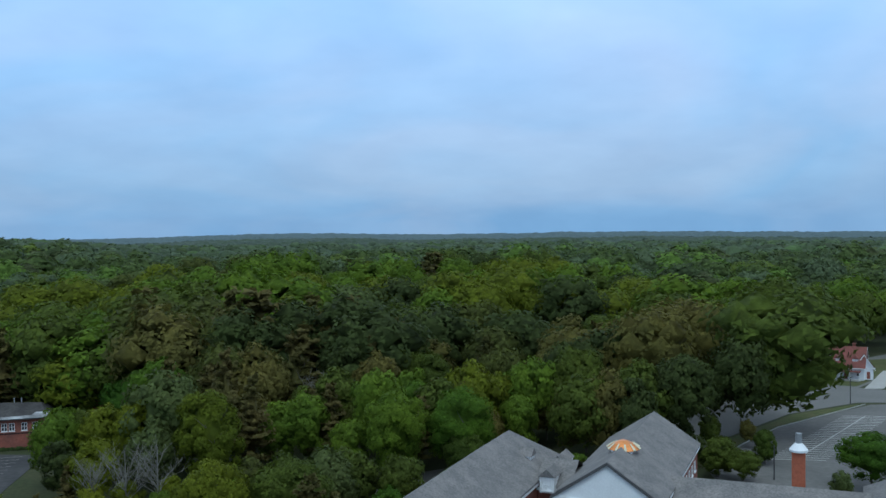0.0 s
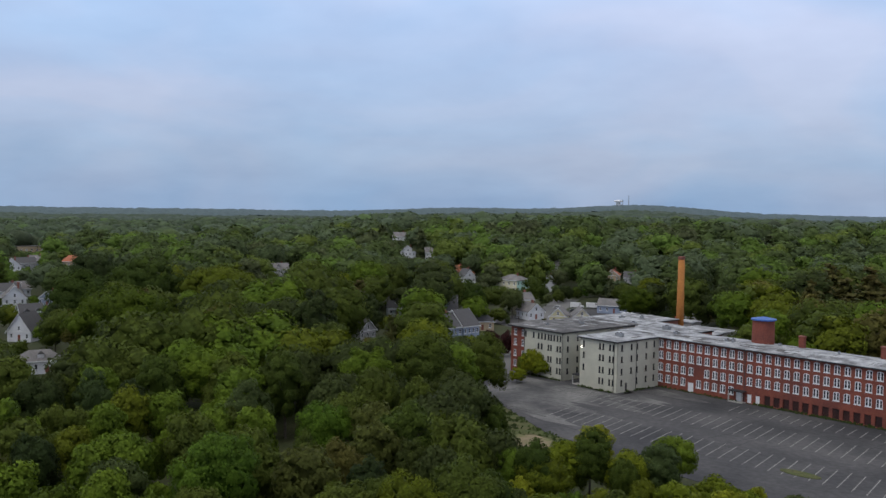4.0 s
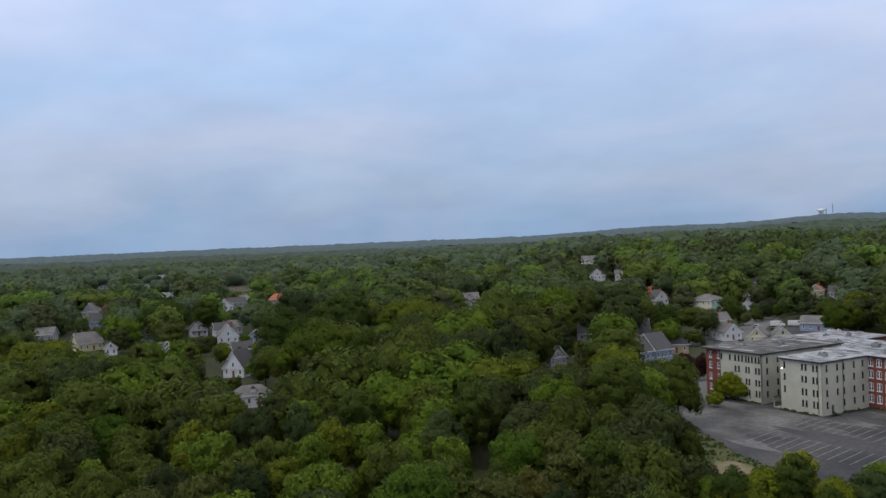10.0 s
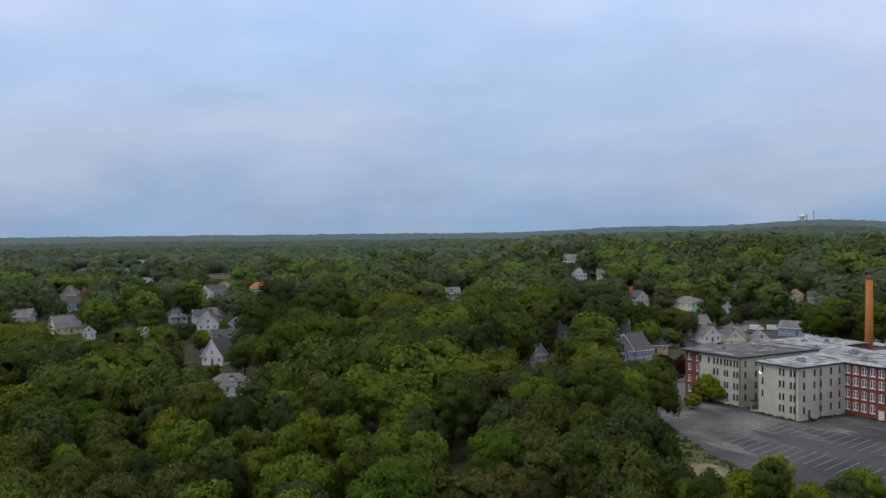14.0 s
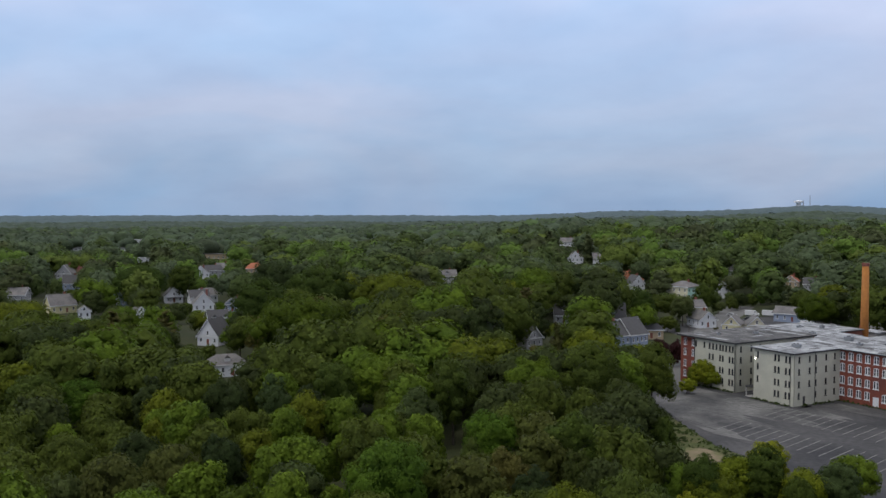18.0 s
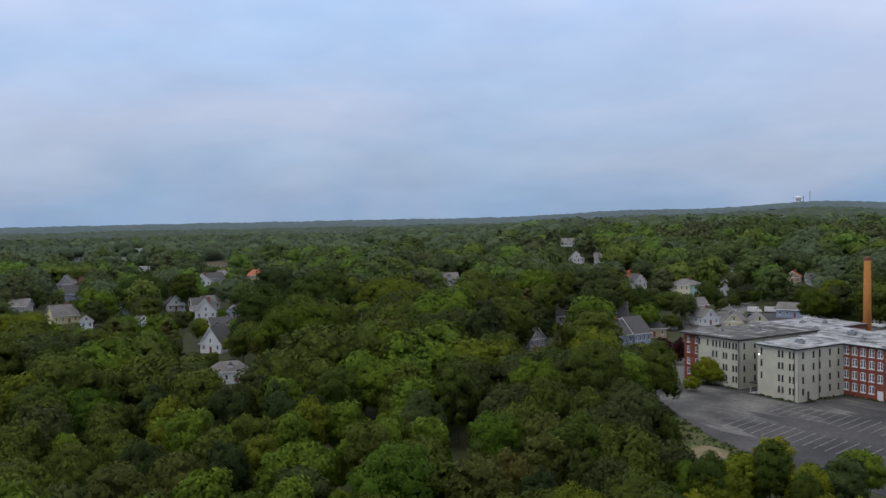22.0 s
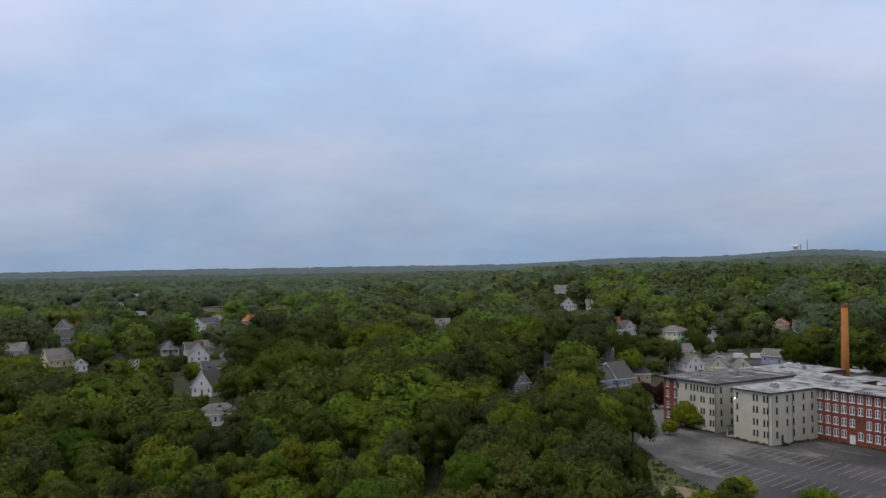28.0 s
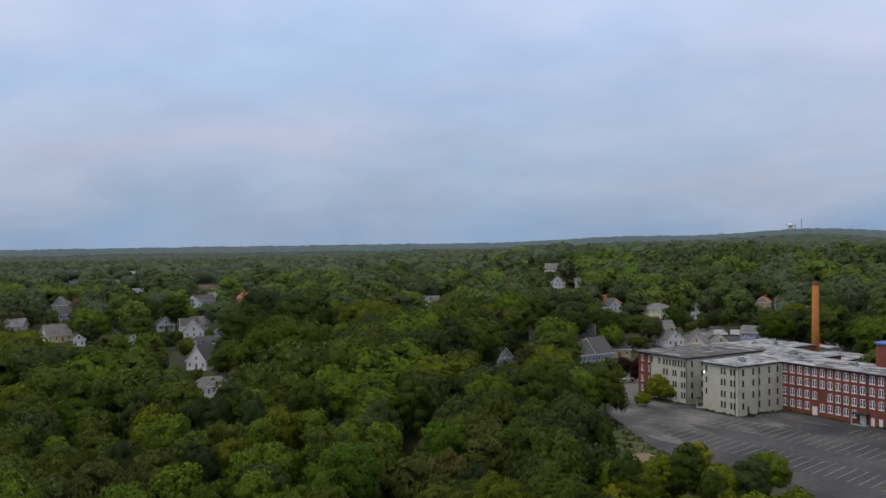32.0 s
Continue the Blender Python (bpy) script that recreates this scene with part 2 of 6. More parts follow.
REDROOF = material("red_roof_shingles", (0.20, 0.072, 0.058), 0.85, 0.24, 0.5, 2.6, 0.3, second=(0.15, 0.062, 0.052))
ORANGEROOF = material("orange_roof_shingles", (0.36, 0.13, 0.07), 0.85, 0.16, 0.4, 2.4, 0.2)
COPPER = material("copper_sheet", (0.75, 0.30, 0.10), 0.35, 0.25, 1.5, 6.0, metal=0.85)
STRIPE = material("worn_line_paint", (0.24, 0.235, 0.22), 0.8, 0.3, 0.5, 3.0, second=(0.13, 0.125, 0.12))
BAY_PAINT = material("white_line_paint", (0.46, 0.46, 0.44), 0.8, 0.2, 0.6, 3.0, second=(0.32, 0.315, 0.30))
METAL = material("grey_metal", (0.30, 0.31, 0.32), 0.5, 0.12, 1.0, 6.0, metal=0.5)
DARKMETAL = material("dark_metal", (0.06, 0.06, 0.065), 0.5, 0.1)
BLUE = material("blue_painted_metal", (0.045, 0.12, 0.36), 0.5, 0.12, 0.6, 4.0)
CONCRETE = material("concrete", (0.36, 0.35, 0.33), 0.9, 0.12, 0.4, 3.0)
SIDING = {
    "white": material("white_siding", (0.66, 0.67, 0.70), 0.7, 0.06, 0.5, 3.0),
    "green": material("pale_green_siding", (0.36, 0.55, 0.46), 0.7, 0.08, 0.5, 3.0),
    "cream": material("cream_siding", (0.62, 0.58, 0.42), 0.7, 0.08, 0.5, 3.0),
    "yellow": material("pale_yellow_siding", (0.60, 0.55, 0.33), 0.7, 0.08, 0.5, 3.0),
    "blue": material("grey_blue_siding", (0.27, 0.32, 0.42), 0.7, 0.08, 0.5, 3.0),
    "grey": material("grey_siding", (0.34, 0.34, 0.35), 0.7, 0.08, 0.5, 3.0),
    "tan": material("tan_siding", (0.42, 0.33, 0.22), 0.7, 0.08, 0.5, 3.0),
}


# ---- building blocks ----
def mesh_from(name, verts, faces, mats, index=None, smooth=False):
    me = bpy.data.meshes.new(name)
    me.from_pydata([tuple(v) for v in verts], [], faces)
    for m in mats if isinstance(mats, (list, tuple)) else (mats,):
        me.materials.append(m)
    if index is not None:
        me.polygons.foreach_set("material_index", index)
    if smooth:
        me.polygons.foreach_set("use_smooth", [True] * len(me.polygons))
    me.update()
    return me


def part(name, data, parent, label="", m=None):
    """One mesh as a part under a thing or a part."""
    ob = new(name, data)
    ob.parent = parent
    if m is not None:
        ob.matrix_basis = m
    if label:
        ob["label"] = label
    return ob


def thing(name, m, label, category, group="", kind=""):
    ob = new(name)
    ob.matrix_basis = m
    return tagged(ob, label, category, group, kind)


class Shape:
    """Collects boxes, prisms and quads into one mesh."""

    def __init__(self):
        self.v, self.f, self.i = [], [], []

    def add(self, verts, faces, slot=0):
        n = len(self.v)
        self.v += [tuple(p) for p in verts]
        self.f += [tuple(n + k for k in f) for f in faces]
        self.i += [slot] * len(faces)
        return self

    def box(self, x0, x1, y0, y1, z0, z1, slot=0):
        return self.add([(x0, y0, z0), (x1, y0, z0), (x1, y1, z0), (x0, y1, z0), (x0, y0, z1), (x1, y0, z1), (x1, y1, z1), (x0, y1, z1)],
                        [(0, 3, 2, 1), (4, 5, 6, 7), (0, 1, 5, 4), (1, 2, 6, 5), (2, 3, 7, 6), (3, 0, 4, 7)], slot)

    def prism(self, outline, z0, z1, slot=0):
        """An upright prism on a counter-clockwise outline."""
        k = len(outline)
        return self.add([(x, y, z0) for x, y in outline] + [(x, y, z1) for x, y in outline],
                        [tuple(range(k))[::-1], tuple(range(k, 2 * k))] + [(n, (n + 1) % k, k + (n + 1) % k, k + n) for n in range(k)], slot)

    def tube(self, a, b, r0, r1, sides=8, slot=0, cap=True):
        a, b = Vector(a), Vector(b)
        q = (b - a).to_track_quat("Z", "Y")
        ring = [q @ Vector((math.cos(k * math.tau / sides), math.sin(k * math.tau / sides), 0)) for k in range(sides)]
        faces = [(k, (k + 1) % sides, sides + (k + 1) % sides, sides + k) for k in range(sides)]
        if cap:
            faces += [tuple(range(sides))[::-1], tuple(range(sides, 2 * sides))]
        return self.add([a + p * r0 for p in ring] + [b + p * r1 for p in ring], faces, slot)

    def mesh(self, name, mats, smooth=False):
        return mesh_from(name, self.v, self.f, mats, self.i, smooth)


def wall_plate(width, height, thick, openings, name, mats):
    """An upright wall along x from 0 to width, its face at y=0, with rectangular openings (x0, x1, z0, z1) cut right through."""
    xs = sorted({0.0, width, *(o[0] for o in openings), *(o[1] for o in openings)})
    zs = sorted({0.0, height, *(o[2] for o in openings), *(o[3] for o in openings)})
    s = Shape()
    for x0, x1 in zip(xs, xs[1:]):
        run = None
        for z0, z1 in zip(zs, zs[1:]):
            cx, cz = (x0 + x1) / 2, (z0 + z1) / 2
            solid = not any(o[0] < cx < o[1] and o[2] < cz < o[3] for o in openings)
            if solid:
                run = (run[0] if run else z0, z1)
            if run and (not solid or z1 == zs[-1]):
                a, b = run
                s.add([(x0, 0, a), (x1, 0, a), (x1, 0, b), (x0, 0, b)], [(0, 1, 2, 3)])
                s.add([(x0, thick, a), (x1, thick, a), (x1, thick, b), (x0, thick, b)], [(3, 2, 1, 0)])
                run = None
    for x0, x1, z0, z1 in openings:
        s.add([(x0, 0, z0), (x1, 0, z0), (x1, 0, z1), (x0, 0, z1), (x0, thick, z0), (x1, thick, z0), (x1, thick, z1), (x0, thick, z1)],
              [(0, 4, 5, 1), (1, 5, 6, 2), (2, 6, 7, 3), (3, 7, 4, 0)])
    s.add([(0, 0, 0), (0, thick, 0), (0, thick, height), (0, 0, height)], [(0, 3, 2, 1)])
    s.add([(width, 0, 0), (width, thick, 0), (width, thick, height), (width, 0, height)], [(0, 1, 2, 3)])
    s.add([(0, 0, height), (width, 0, height), (width, thick, height), (0, thick, height)], [(0, 1, 2, 3)])
    return s.mesh(name, mats)


def window_frame(w, h, bar=0.09, mullions=1, rails=1, sill=True, mats=None, name="window_frame"):
    """A frame in an opening, centred, foot at z=0, its face just behind the wall's face."""
    s = Shape()
    d0, d1 = 0.03, 0.13
    s.box(-w / 2, -w / 2 + bar, d0, d1, 0, h).box(w / 2 - bar, w / 2, d0, d1, 0, h)
    s.box(-w / 2 + bar, w / 2 - bar, d0, d1, h - bar, h).box(-w / 2 + bar, w / 2 - bar, d0, d1, 0, bar)
    for k in range(mullions):
        x = -w / 2 + w * (k + 1) / (mullions + 1)
        s.box(x - bar * 0.6, x + bar * 0.6, d0 + 0.01, d1 - 0.01, bar, h - bar)
    for k in range(rails):
        z = h * (k + 1) / (rails + 1)
        s.box(-w / 2 + bar, w / 2 - bar, d0 + 0.02, d1 - 0.02, z - bar * 0.4, z + bar * 0.4)
    if sill:
        s.box(-w / 2 - 0.1, w / 2 + 0.1, -0.1, d1, -0.16, -0.004)
    return s.mesh(name, mats or WHITE)


def pane_mesh(w, h, name="pane"):
    return Shape().box(-w / 2, w / 2, 0.09, 0.11, 0, h).mesh(name, GLASS)


# ---- ground ----
MF = pose(-104.5, 251.9, 0, 0, 0, -13.96)  # the mill's own frame: x along its long front, y to its back
MFI = MF.inverted()


def hill(x, y):
    """Height of the land: level near by, falling a little far away, with one wooded hill."""
    r = math.hypot(x, y)
    az = math.degrees(math.atan2(-x, y))
    fall = -26.0 * max(0.0, (r - 900) / 4000) ** 0.8 if r > 900 else 0.0
    far = min(1.0, max(0.0, (r - 1300) / 2200))
    far = far * far * (3 - 2 * far)
    rise = 50.0 * math.exp(-((az - 23.5) / 6.0) ** 2) + 24.0 * math.exp(-((az - 34.0) / 5.0) ** 2) + 22.0 * math.exp(-((az - 12.0) / 6.0) ** 2)
    rise += 16.0 * math.exp(-((az + 12.0) / 7.0) ** 2) + 10.0 * math.exp(-((az + 32.0) / 9.0) ** 2)
    ridge = 12.0 * math.exp(-((min(max(az, -27.0), -7.0) - az) / 5.0) ** 2) * math.exp(-((r - 410) / 100) ** 2)
    near = min(1.0, max(0.0, (r - 520) / 430)) * min(1.0, max(0.0, (2100 - r) / 900))
    swell = 15.0 * near * near * (3 - 2 * near) / (1 + math.exp((az - 41.5) / 1.2)) / (1 + math.exp((-2.0 - az) / 1.5))
    return fall + rise * far + ridge + swell


def polar_sheet(name, radii, azimuths, height, mats, smooth=True):
    verts, faces, k = [], [], len(azimuths)
    for r in radii:
        for a in azimuths:
            x, y = -r * math.sin(radians(a)), r * math.cos(radians(a))
            verts.append((x, y, height(x, y)))
    for i in range(len(radii) - 1):
        for j in range(k):
            if j < k - 1 or abs(azimuths[-1] - azimuths[0] - 360 + 360 / k) < 1e-6:
                n = (j + 1) % k
                faces.append((i * k + j, (i + 1) * k + j, (i + 1) * k + n, i * k + n))
    return mesh_from(name, verts, faces, mats, smooth=smooth)


rings = [0.01] + [40 * 1.09 ** n for n in range(57)]
ground = new("ground", polar_sheet("ground", [r for r in rings if r < 4950] + [4950], [n * 3 for n in range(120)], hill, SOIL))
tagged(ground, "dark leaf-covered woodland soil reaching to the horizon", "ground", kind="structure")


def sheet(name, outline, z, mat, label, category, kind="structure", thick=0.25):
    ob = new(name, Shape().prism(outline, z - thick, z).mesh(name, mat))
    return tagged(ob, label, category, kind=kind)


def mill_xy(points):
    return [tuple((MF @ Vector((s, v, 0)))[:2]) for s, v in points]


LOT = mill_xy([(-46, -24), (-22, -46), (-4, -55), (18, -65), (60, -70), (104, -66), (104, -12), (84, -7), (84, 60), (76, 60), (74, -1), (-2, -1), (-46, -1)])
sheet("parking_lot", LOT, 0.06, ASPHALT, "cracked grey asphalt car park with faded white bay lines", "car park")
VERGE = mill_xy([(-24, -54), (-22, -46.2), (-4, -55.2), (18, -65.2), (40, -67.6), (36, -84), (6, -86)])
sheet("verge", VERGE, 0.05, GRASS, "rough grass strip along the edge of the car park", "grass")
sheet("dirt_patch", [(-106.5, 178.5), (-103, 180.5), (-98, 179), (-96, 174), (-98, 169), (-103, 171.5)], 0.09, DIRT, "worn patch of bare sandy dirt in the grass", "dirt", thick=0.2)


def inside_lot(x, y):
    hit = False
    for (x0, y0), (x1, y1) in zip(LOT, LOT[1:] + LOT[:1]):
        if (y0 > y) != (y1 > y) and x < (x1 - x0) * (y - y0) / (y1 - y0) + x0:
            hit = not hit
    return hit


def bay_line(points, width=0.22):
    a, b = (MF @ Vector((*p, 0)) for p in points)
    d = (b - a).normalized()
    s = Vector((-d.y, d.x, 0)) * width / 2
    return [a + s, a - s, b - s, b + s]


edge_rng = random.Random(12)
edge = [(10 + 9 * math.sin(n * 0.55) + edge_rng.uniform(-4.5, 4.5), -57 + 1.02 * n) for n in range(51)]
sheet("worn_asphalt", mill_xy([(-40, -27), (-22, -45), (-4, -54)] + edge + [(3, -4), (2, -20), (-12, -20.5), (-40, -21)]), 0.064, WORN_ASPHALT, "pale worn asphalt area of the car park", "car park")
seams = Shape()
seam_rng = random.Random(31)
for k in range(34):
    s, v = seam_rng.uniform(-30, 100), seam_rng.uniform(-62, -8)
    along = k % 2
    for _ in range(seam_rng.randint(4, 9)):
        s1, v1 = (s + seam_rng.uniform(3, 6), v + seam_rng.uniform(-0.7, 0.7)) if along else (s + seam_rng.uniform(-0.7, 0.7), v + seam_rng.uniform(2.5, 4.5))
        if v1 > -4:
            break
        q = MF @ Vector((s1, v1, 0))
        if inside_lot(q.x, q.y) and inside_lot(*(MF @ Vector((s, v, 0))).xy):
            seams.add([(p.x, p.y, 0.068) for p in bay_line([(s, v), (s1, v1)], seam_rng.uniform(0.12, 0.26))], [(0, 1, 2, 3)])
        s, v = s1, v1
tagged(new("tar_seams", seams.mesh("tar_seams", TAR)), "dark tar-filled cracks wandering across the car park", "crack", kind="stuff")
lines = Shape()
for k in range(-7, 23):
    s0 = 22 + 2.75 * k
    for s, v0, v1 in ((s0 - 0.4, -32.5, -20.0), (s0 + 3.6, -53, -41.5)):
        c = bay_line([(s + 0.8, v0), (s - 2.0, v1)])
        lines.add([(p.x, p.y, 0.070) for p in c], [(0, 1, 2, 3)])
for k in range(15):
    c = bay_line([(30.5 + 2.75 * k, -12.5), (29.2 + 2.75 * k, -5.5)])
    lines.add([(p.x, p.y, 0.070) for p in c], [(0, 1, 2, 3)])
for k in range(7):
    c = bay_line([(66.0 + 0.9 * k, -4.4), (64.6 + 1.2 * k, -2.4)])
    lines.add([(p.x, p.y, 0.070) for p in c], [(0, 1, 2, 3)])
for k in range(14):
    c = bay_line([(87.5 + 0.1 * k, -14 - 2.75 * k), (99.5 + 0.1 * k, -12.2 - 2.75 * k)])
    lines.add([(p.x, p.y, 0.070) for p in c], [(0, 1, 2, 3)])
c = bay_line([(92.2, -11), (97.5, -58)], 0.3)
lines.add([(p.x, p.y, 0.071) for p in c], [(0, 1, 2, 3)])
for k in range(9):
    c = bay_line([(-16 + 2.75 * k, -25.5), (-14.5 + 2.75 * k, -20.5)])
    lines.add([(p.x, p.y, 0.070) for p in c], [(0, 1, 2, 3)])
tagged(new("bay_lines", lines.mesh("bay_lines", STRIPE)), "faded white painted parking bay lines on asphalt", "road marking", kind="stuff")
island = Shape()
island.prism(mill_xy([(70 + 4.2 * math.cos(a * 0.524), -50 + 1.7 * math.sin(a * 0.524)) for a in range(12)]), 0.02, 0.16)
tagged(new("grass_island", island.mesh("grass_island", GRASS)), "low overgrown grass island in the car park", "grass", kind="structure")
STREET = [(-152, 232), (-140, 244), (-160, 275), (-178, 318), (-205, 380), (-230, 450), (-242, 446), (-216, 376), (-190, 314), (-170, 268)]
sheet("street", STREET, 0.07, ROAD, "grey asphalt street past the end of the mill", "road")
sheet("mill_street", [(-110, 345), (-60, 332), (60, 300), (62, 309), (-58, 342), (-108, 356)], 0.06, ROAD, "grey asphalt road behind the mill and its stack", "road")
sheet("back_road", [(-150, 372), (-140, 372), (-152, 425), (-164, 480), (-184, 530), (-196, 526), (-176, 476), (-164, 422)], 0.065, ROAD, "grey asphalt road running away behind the chimney stack", "road")
sheet("back_yard", [(-225, 345), (-150, 300), (-100, 290), (-90, 325), (-120, 345), (-165, 375), (-170, 415), (-205, 420)], 0.05, ASPHALT, "grey asphalt yard behind the mill buildings", "yard")

# ---- woods ----
rng = np.random.default_rng(5)


def unit_ico(level):
    bm = bmesh.new()
    bmesh.ops.create_icosphere(bm, subdivisions=level, radius=1)
    v = np.array([p.co[:] for p in bm.verts])
    f = np.array([[p.index for p in q.verts] for q in bm.faces])
    bm.free()
    return v, f


ICO1, ICO2 = unit_ico(1), unit_ico(2)  # 20 and 80 faces
OCTA = (np.array([(1, 0, 0), (-1, 0, 0), (0, 1, 0), (0, -1, 0), (0, 0, 1), (0, 0, -1.0)]), np.array([(0, 2, 4), (2, 1, 4), (1, 3, 4), (3, 0, 4), (2, 0, 5), (1, 2, 5), (3, 1, 5), (0, 3, 5)]))


def unit(a):
    return a / np.linalg.norm(a, axis=1, keepdims=True)


def clumps(points, normals, size, r, shag=1.0):
    """Leaf sprays at the points, facing roughly outwards, and the soft outward direction that each one shades by."""
    n = len(points)
    nrm = unit(unit(normals) + r.normal(0, 0.34, (n, 3)) * shag)
    side = unit(np.cross(nrm, r.normal(0, 1, (n, 3))))
    up = np.cross(nrm, side)
    a = (size * r.uniform(0.6, 1.35, n))[:, None]
    b = a * r.uniform(0.7, 1.25, n)[:, None]
    lift = a * r.uniform(-0.25, 0.45, n)[:, None] * shag
    v = np.stack([points + side * a, points + up * b * 1.2 - nrm * lift, points - side * a * 0.9 - up * b * 0.5 + nrm * lift], 1).reshape(-1, 3)
    soft = unit(unit(normals) + r.normal(0, 0.13, (n, 3)))
    return v, np.arange(n * 3).reshape(-1, 3), np.repeat(soft, 3, axis=0)


def broad_crown(seed, lobes, count, size, core, spread=0.34, tall=0.40, base=0.58, shag=1.0, heart=None):
    """A crown for a tree one metre high: domed boughs set over an uneven envelope, each a solid heart under many leaf sprays."""
    r = np.random.default_rng(seed)
    k = np.arange(lobes)
    z = 1 - 1.62 * (k + 0.5) / lobes
    turn = k * 2.39996 + r.uniform(0, 6)
    d = np.stack([np.sqrt(1 - z * z) * np.cos(turn), np.sqrt(1 - z * z) * np.sin(turn), z], 1)
    d = unit(d + r.normal(0, 0.20, (lobes, 3)))
    swell = unit(r.normal(0, 1, (5, 3)) * [1, 1, 0.5])
    out = 0.80 + 0.30 * np.max(np.maximum(d @ swell.T, 0) ** 2, axis=1) + r.normal(0, 0.09, lobes)
    out = np.maximum(out, 0.76)
    axes = np.array([spread, spread, tall])
    big = 2.15 / math.sqrt(lobes)
    rad = spread * big * r.uniform(0.62, 1.25, lobes)
    c = d * axes * out[:, None] * (1 - 0.62 * big) + [0, 0, base]
    c[:, :2] += r.normal(0, 0.07, 2) * (c[:, 2:] - base + 0.2)
    flat = np.tile([1.0, 1.0, 0.95], (lobes, 1))
    iv, iff = heart or ICO2
    w = 1 + r.normal(0, 0.05, (len(iv), 1))
    vs, ns, fs, at = [iv * w * axes * (1 - 1.5 * big) + [0, 0, base]], [iv], [iff], len(iv)
    iv, iff = core
    for q in range(lobes):
        vs.append(c[q] + iv * rad[q] * flat[q] * (0.93 - 0.13 * shag))
        ns.append(unit(iv + 0.8 * d[q]))
        fs.append(iff + at)
        at += len(iv)
    weight = rad**2
    pick = r.choice(lobes, count * 3, p=weight / weight.sum())
    e = unit(unit(r.normal(0, 1, (count * 3, 3))) + 0.55 * d[pick] + [0, 0, 0.2])
    p = c[pick] + e * rad[pick, None] * r.uniform(1 - 0.20 * shag, 1 + 0.22 * shag, (count * 3, 1)) * flat[pick]
    gap = np.full(len(p), 9.0)
    for q in range(lobes):
        g = np.linalg.norm((p - c[q]) / (rad[q] * flat[q]), axis=1)
        gap = np.where(pick == q, gap, np.minimum(gap, g))
    keep = np.where(gap > 0.90)[0][:count]
    v, f, n = clumps(p[keep], 0.85 * e[keep] + 0.70 * d[pick[keep]] + [0, 0, 0.08], size, r, shag)
    return np.concatenate(vs + [v]), np.concatenate(fs + [f + at]), np.concatenate(ns + [n])


def dome_crown(seed, cards):
    """A far tree one metre high: one lumpy dome with a few leaf sprays on it."""
    r = np.random.default_rng(seed)
    iv, iff = ICO2
    k = unit(r.normal(0, 1, (9, 3)))
    bulge = 0.74 + 0.34 * np.max(np.maximum(iv @ k.T, 0) ** 4, axis=1, keepdims=True) + r.normal(0, 0.03, (len(iv), 1))
    axes = np.array([0.42, 0.42, 0.43]) * r.uniform(0.85, 1.12, 3)
    near = k[np.argmax(iv @ k.T, axis=1)]
    v0 = iv * bulge * axes + [0, 0, 0.54]
    d = unit(r.normal(0, 1, (cards, 3)))
    d[:, 2] = np.abs(d[:, 2])
    v, f, n = clumps(d * axes * 0.97 + [0, 0, 0.55], d + [0, 0, 0.2], 0.065, r)
    return np.concatenate([v0, v]), np.concatenate([iff, f + len(v0)]), np.concatenate([unit(1.7 * iv - 0.7 * near), n])


def pine_crown(seed, count, size, core):
    """A ragged conifer crown: whorls of long drooping boughs round a stem, with gaps between them."""
    r = np.random.default_rng(seed)
    vs, ns, fs, at = [], [], [], 0
    iv, iff = core
    pts, nrm = [], []
    vs.append(iv * [0.085, 0.085, 0.36] + [0, 0, 0.58])
    ns.append(unit(iv + [0, 0, 0.2]))
    fs.append(iff)
    at = len(iv)
    tiers = 11
    n = count // (tiers * 6)
    for tier in range(tiers):
        z = 0.26 + 0.70 * tier / (tiers - 1)
        reach = 0.245 * (1 - ((z - 0.24) / 0.80) ** 1.5) + 0.03
        for k in range(6):
            a = r.uniform(0, math.tau)
            q = np.array([math.cos(a), math.sin(a), 0.0])
            long = reach * r.uniform(0.55, 1.15)
            zz = z + r.normal(0, 0.018)
            vs.append(q * long * 0.45 + [0, 0, zz - 0.012] + iv * [long * 0.34, long * 0.34, 0.014])
            ns.append(unit(iv * [0.5, 0.5, 0.5] + [0, 0, 0.5] + 0.4 * q))
            fs.append(iff + at)
            at += len(iv)
            t = r.uniform(0.1, 1.0, (n, 1)) ** 0.8
            wide = np.array([-q[1], q[0], 0.0]) * r.normal(0, 1, (n, 1)) * long * 0.20 * (1.1 - 0.5 * t)
            lift = np.array([0, 0, 0.035]) * (t - 0.5) + np.array([0, 0, 1.0]) * r.normal(0, 0.009, (n, 1))
            pts.append(q * long * t + wide + lift + [0, 0, zz])
            nrm.append(np.tile(q * 0.55 + [0, 0, 0.9], (n, 1)))
    v, f, m = clumps(np.concatenate(pts), np.concatenate(nrm), size, r)
    return np.concatenate(vs + [v]), np.concatenate(fs + [f + at]), np.concatenate(ns + [m])


